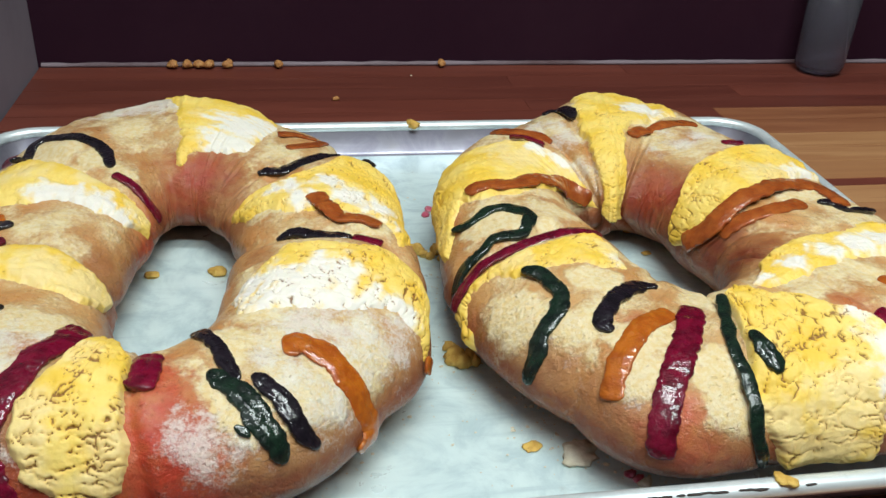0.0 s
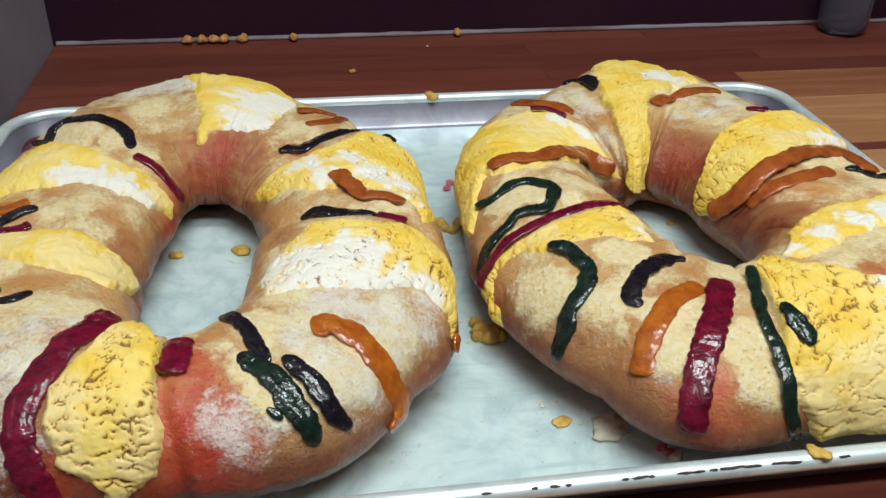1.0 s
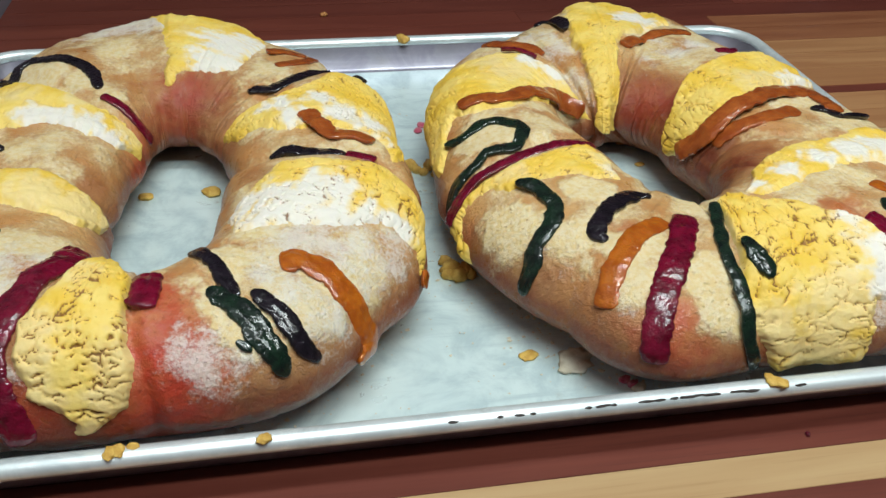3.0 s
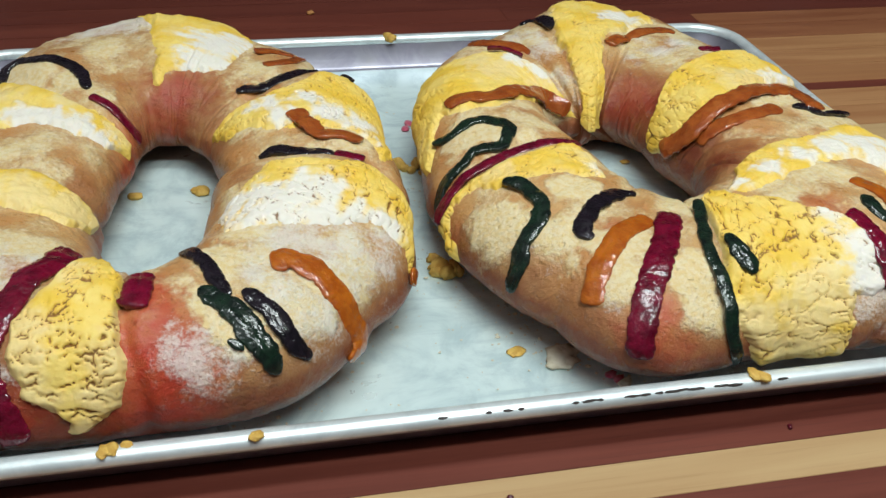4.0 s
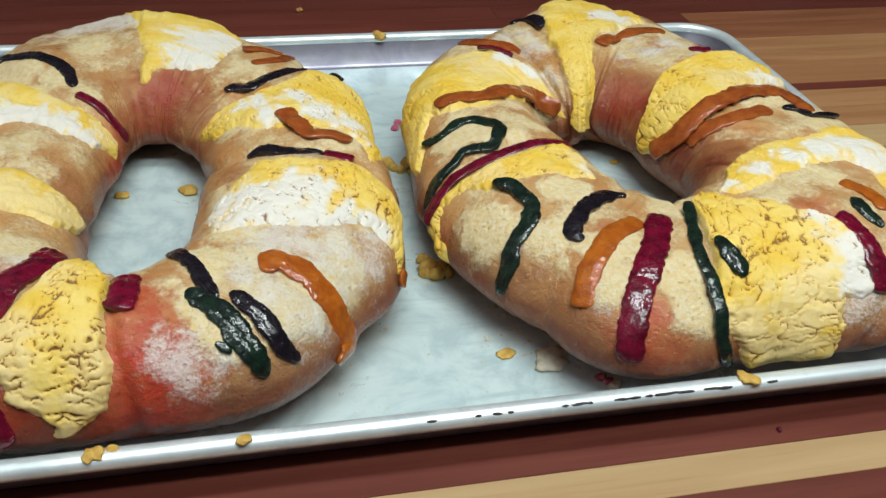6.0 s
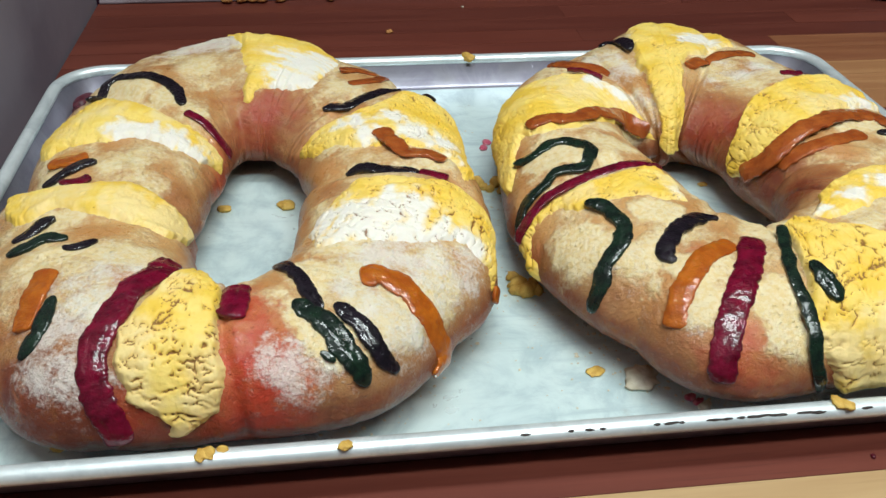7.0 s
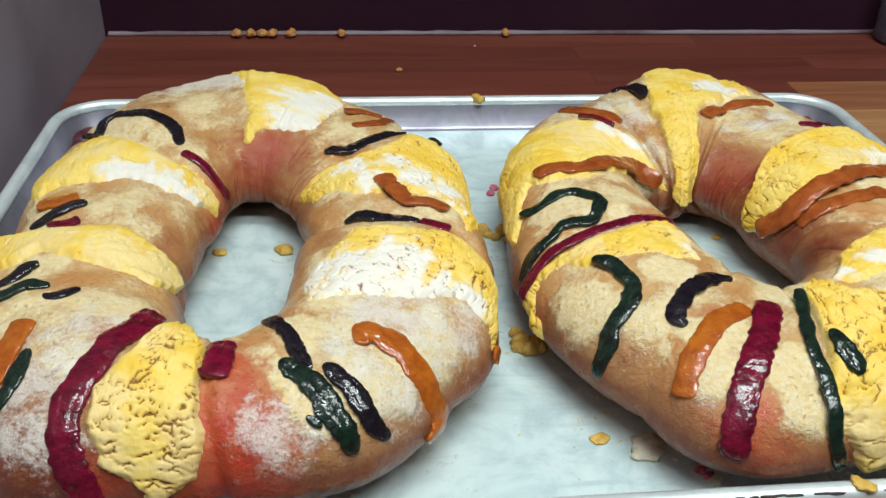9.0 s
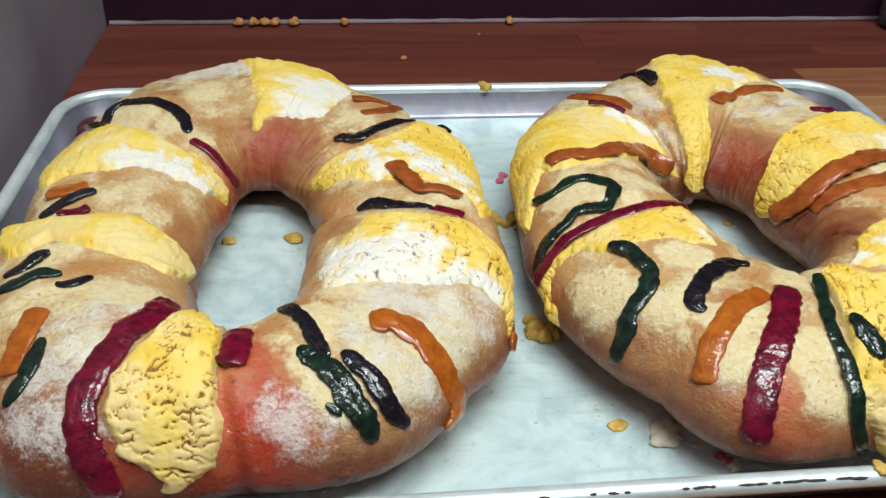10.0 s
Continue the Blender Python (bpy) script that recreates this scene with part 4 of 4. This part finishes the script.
strip(RING, "dark", [(6.083, 0.565), (6.118, 0.645)], 0.006, bread)
strip(RING, "amber", [(1.202, 0.43), (1.084, 0.469), (0.962, 0.506), (0.833, 0.595)], 0.0125, bread)
strip(RING, "red", [(0.538, 0.524), (0.475, 0.565)], 0.01, bread)


# ---- crumbs, scraps and residue ----
CRUMB_LABEL = {"yellow": "crumb of yellow sugar paste fallen from the bread", "brown": "small toasted brown bread crumb on the table", "cream": "thin pale flake of bread crust",
               "pink": "small scrap of pink candied fruit", "syrup": "sticky dark red lump of fruit syrup"}


def crumb(kind, x, y, z, size, flat):
    size *= 0.85
    bm = bmesh.new()
    bmesh.ops.create_icosphere(bm, subdivisions=3, radius=1.0)
    seed = Vector((x * 91, y * 87, 4))
    for p in bm.verts:
        flake = 1.6 if kind == "cream" else 1.0
        d = 1 + flake * 0.30 * noise.noise(p.co * 1.2 + seed) + flake * 0.22 * noise.noise(p.co * 2.6 + seed) + flake * 0.14 * noise.noise(p.co * 6 + seed)
        p.co = Vector((p.co.x * d * size, p.co.y * d * size * 0.75, max(p.co.z * d, -0.6) * size * flat))
    low = min(p.co.z for p in bm.verts)
    for p in bm.verts:
        p.co.z -= low
    ob = part("scrap" if kind in ("pink", "syrup") else "crumb", bm, CRUMB[kind], None, "", True)
    ob.matrix_world = pose(x, y, z, 0, 0, (x * 7919) % 360)
    return tagged(ob, CRUMB_LABEL[kind], "crumb", "crumbs and scraps")


def residue(x, w):
    bm = bmesh.new()
    bmesh.ops.create_icosphere(bm, subdivisions=2, radius=1.0)
    for p in bm.verts:
        d = 1 + 0.5 * noise.noise(p.co * 2 + Vector((x * 300, 0, 0)))
        p.co = Vector((p.co.x * d * w, p.co.y * d * 0.0007, p.co.z * 0.0004))
    ob = part("residue", bm, CHAR, tray, "burnt black residue", True)
    ob.matrix_basis = pose(x, -HY - 0.0003 + 0.0006 * noise.noise(Vector((x * 500, 1, 1))), 0.0266, 38, 0, 0)


def litter():
    """Tiny crumbs and grains of sugar that lie thick beside the rings and thin out over the tray."""
    rs = random.Random(11)
    verts, faces = [], []
    for key, u0, u1, count in (("b", 2.9, 4.5, 330), ("a", 5.0, 6.6, 130), ("b", 0.0, 6.28, 120), ("a", 0.0, 6.28, 120)):
        for k in range(count):
            u = rs.uniform(u0, u1)
            foot = ring_point(RINGS[key], np.array([u]), np.array([1.0]))[0]
            out = foot - np.array([*RINGS[key]["c"], foot[2]])
            out /= np.linalg.norm(out) + 1e-9
            c = foot + out * (0.004 + rs.expovariate(1 / 0.022)) + np.array([rs.gauss(0, 0.004), rs.gauss(0, 0.004), 0])
            if abs(c[0]) > HX - 0.03 or abs(c[1]) > HY - 0.03:
                continue
            size = min(0.0003 + rs.expovariate(1 / 0.00035), 0.0018)
            turn, base = rs.uniform(0, 6.28), len(verts)
            for j in range(5):
                a = turn + j * 1.2566
                rad = size * rs.uniform(0.55, 1.2)
                verts.append((c[0] + rad * math.cos(a), c[1] + rad * math.sin(a), TRAY_FLOOR + 0.0001))
            verts.append((c[0], c[1], TRAY_FLOOR + size * rs.uniform(0.5, 0.9)))
            faces += [(base + j, base + (j + 1) % 5, base + 5) for j in range(5)]
    ob = mesh_object("tray_litter", np.array(verts), faces, CRUMB["cream"], None)
    return tagged(ob, "fine pale crumbs and sugar grains scattered on the tray", "crumbs", "", "stuff")


litter()


def lathe(name, profile, mat, parent, label="", n=40):
    loops = [[Vector((rad * math.cos(2 * math.pi * i / n), rad * math.sin(2 * math.pi * i / n), z)) for i in range(n)] for rad, z in profile]
    return lofted(name, loops, mat, parent, label)


cup = tagged(new("plastic_cup"), "frosted clear plastic cup standing against the dark wall", "cup")
cup.location = (0.523, 0.438, 0.0)
lathe("cup_wall", [(0.001, 0.0), (0.020, 0.0), (0.026, 0.005), (0.0275, 0.012), (0.0295, 0.13), (0.0280, 0.13), (0.0262, 0.014), (0.024, 0.007), (0.001, 0.004)], CUP, cup)
lathe("cup_rim", [(0.0282, 0.127), (0.0305, 0.127), (0.031, 0.130), (0.0300, 0.132), (0.0282, 0.130), (0.0282, 0.127)], CUP, cup)

# ceiling lamp housings
for place in TUBES:
    housing = tagged(new("ceiling_light"), "white rectangular ceiling light panel", "ceiling light", "ceiling lights")
    housing.location = place
    sx, sy = TUBE_SIZE[0] / 2, TUBE_SIZE[1] / 2
    part("frame", box(-sx - 0.03, sx + 0.03, -sy - 0.03, sy + 0.03, 0.02, 0.18, 0.004), CEILING, housing)
crumb("yellow", -0.140, 0.024, 0.0026, 0.008, 0.35)
crumb("yellow", -0.182, 0.023, 0.0026, 0.006, 0.35)
crumb("pink", 0.009, 0.097, 0.0026, 0.005, 0.3)
crumb("pink", 0.013, 0.106, 0.0026, 0.005, 0.3)
crumb("cream", 0.050, -0.172, 0.0028, 0.0125, 0.10)
crumb("yellow", 0.027, -0.164, 0.0026, 0.006, 0.12)
crumb("pink", 0.071, -0.189, 0.0026, 0.004, 0.35)
crumb("pink", 0.074, -0.193, 0.0026, 0.004, 0.35)
crumb("cream", 0.076, -0.196, 0.0026, 0.005, 0.3)
crumb("brown", -0.211, 0.4600, 0.002, 0.0075, 0.7)
crumb("brown", -0.196, 0.4600, 0.002, 0.0075, 0.7)
crumb("brown", -0.184, 0.4600, 0.002, 0.0075, 0.7)
crumb("brown", -0.173, 0.4600, 0.002, 0.0075, 0.7)
crumb("brown", -0.154, 0.4600, 0.002, 0.0075, 0.7)
crumb("brown", -0.100, 0.4600, 0.002, 0.0070, 0.7)
crumb("brown", 0.079, 0.4600, 0.002, 0.0070, 0.7)
crumb("brown", -0.044, 0.358, 0, 0.004, 0.7)
crumb("cream", 0.041, 0.430, 0, 0.0015, 0.5)
crumb("yellow", -0.108, -0.228, 0.0276, 0.0042, 0.3)
crumb("yellow", 0.127, -0.225, 0.0276, 0.005, 0.3)
crumb("yellow", 0.130, -0.227, 0.0276, 0.005, 0.3)
crumb("yellow", -0.171, -0.226, 0.0272, 0.0045, 0.2)
crumb("yellow", -0.168, -0.225, 0.0272, 0.0045, 0.2)
crumb("yellow", -0.162, -0.224, 0.0272, 0.0035, 0.2)
crumb("yellow", 0.015, 0.2225, 0.0245, 0.0085, 0.5)
crumb("yellow", 0.047, 0.248, 0.004, 0.007, 0.2)
crumb("yellow", 0.001, -0.084, 0.0026, 0.007, 0.8)
crumb("yellow", 0.008, -0.088, 0.0026, 0.007, 0.8)
crumb("yellow", 0.004, -0.092, 0.0026, 0.007, 0.8)
crumb("yellow", -0.001, -0.076, 0.0026, 0.005, 0.8)
crumb("yellow", 0.011, -0.091, 0.0026, 0.005, 0.8)
crumb("yellow", -0.002, -0.090, 0.0026, 0.005, 0.8)
crumb("yellow", -0.005, 0.040, 0.0026, 0.006, 0.9)
crumb("yellow", 0.008, 0.039, 0.0026, 0.006, 0.9)
crumb("yellow", -0.001, 0.035, 0.0026, 0.004, 0.8)
crumb("yellow", 0.010, 0.029, 0.0026, 0.004, 0.8)
crumb("yellow", -0.008, 0.045, 0.0026, 0.004, 0.8)
crumb("yellow", 0.003, 0.032, 0.0026, 0.004, 0.8)
crumb("yellow", -0.242, -0.183, 0.0026, 0.012, 0.15)
crumb("yellow", -0.249, -0.178, 0.0026, 0.012, 0.15)
crumb("syrup", -0.309, 0.203, 0.0030, 0.013, 0.45)
crumb("syrup", -0.300, 0.199, 0.0030, 0.011, 0.40)
crumb("syrup", -0.308, 0.184, 0.0030, 0.010, 0.40)
crumb("yellow", -0.327, 0.068, 0.0026, 0.005, 0.4)
crumb("yellow", 0.156, 0.060, 0.0026, 0.004, 0.3)
crumb("yellow", 0.159, 0.026, 0.0026, 0.004, 0.3)
crumb("syrup", 0.357, 0.226, 0.0, 0.004, 0.9)
crumb("syrup", 0.302, 0.201, 0.012, 0.007, 0.4)
crumb("syrup", 0.312, 0.188, 0.012, 0.007, 0.4)
crumb("syrup", 0.147, -0.236, 0.0, 0.0018, 0.6)
crumb("syrup", 0.0, -0.256, 0.0, 0.0018, 0.6)
residue(0.042, 0.0032)
residue(0.045, 0.0024)
residue(0.048, 0.0016)
residue(0.064, 0.0048)
residue(0.070, 0.0032)
residue(0.077, 0.0024)
residue(0.084, 0.0048)
residue(0.089, 0.0048)
residue(0.096, 0.0048)
residue(0.109, 0.0056)
residue(0.115, 0.0048)
residue(0.140, 0.0032)
residue(0.010, 0.0016)
residue(0.004, 0.0024)
residue(-0.005, 0.0016)
residue(-0.026, 0.0024)
residue(0.036, 0.0016)
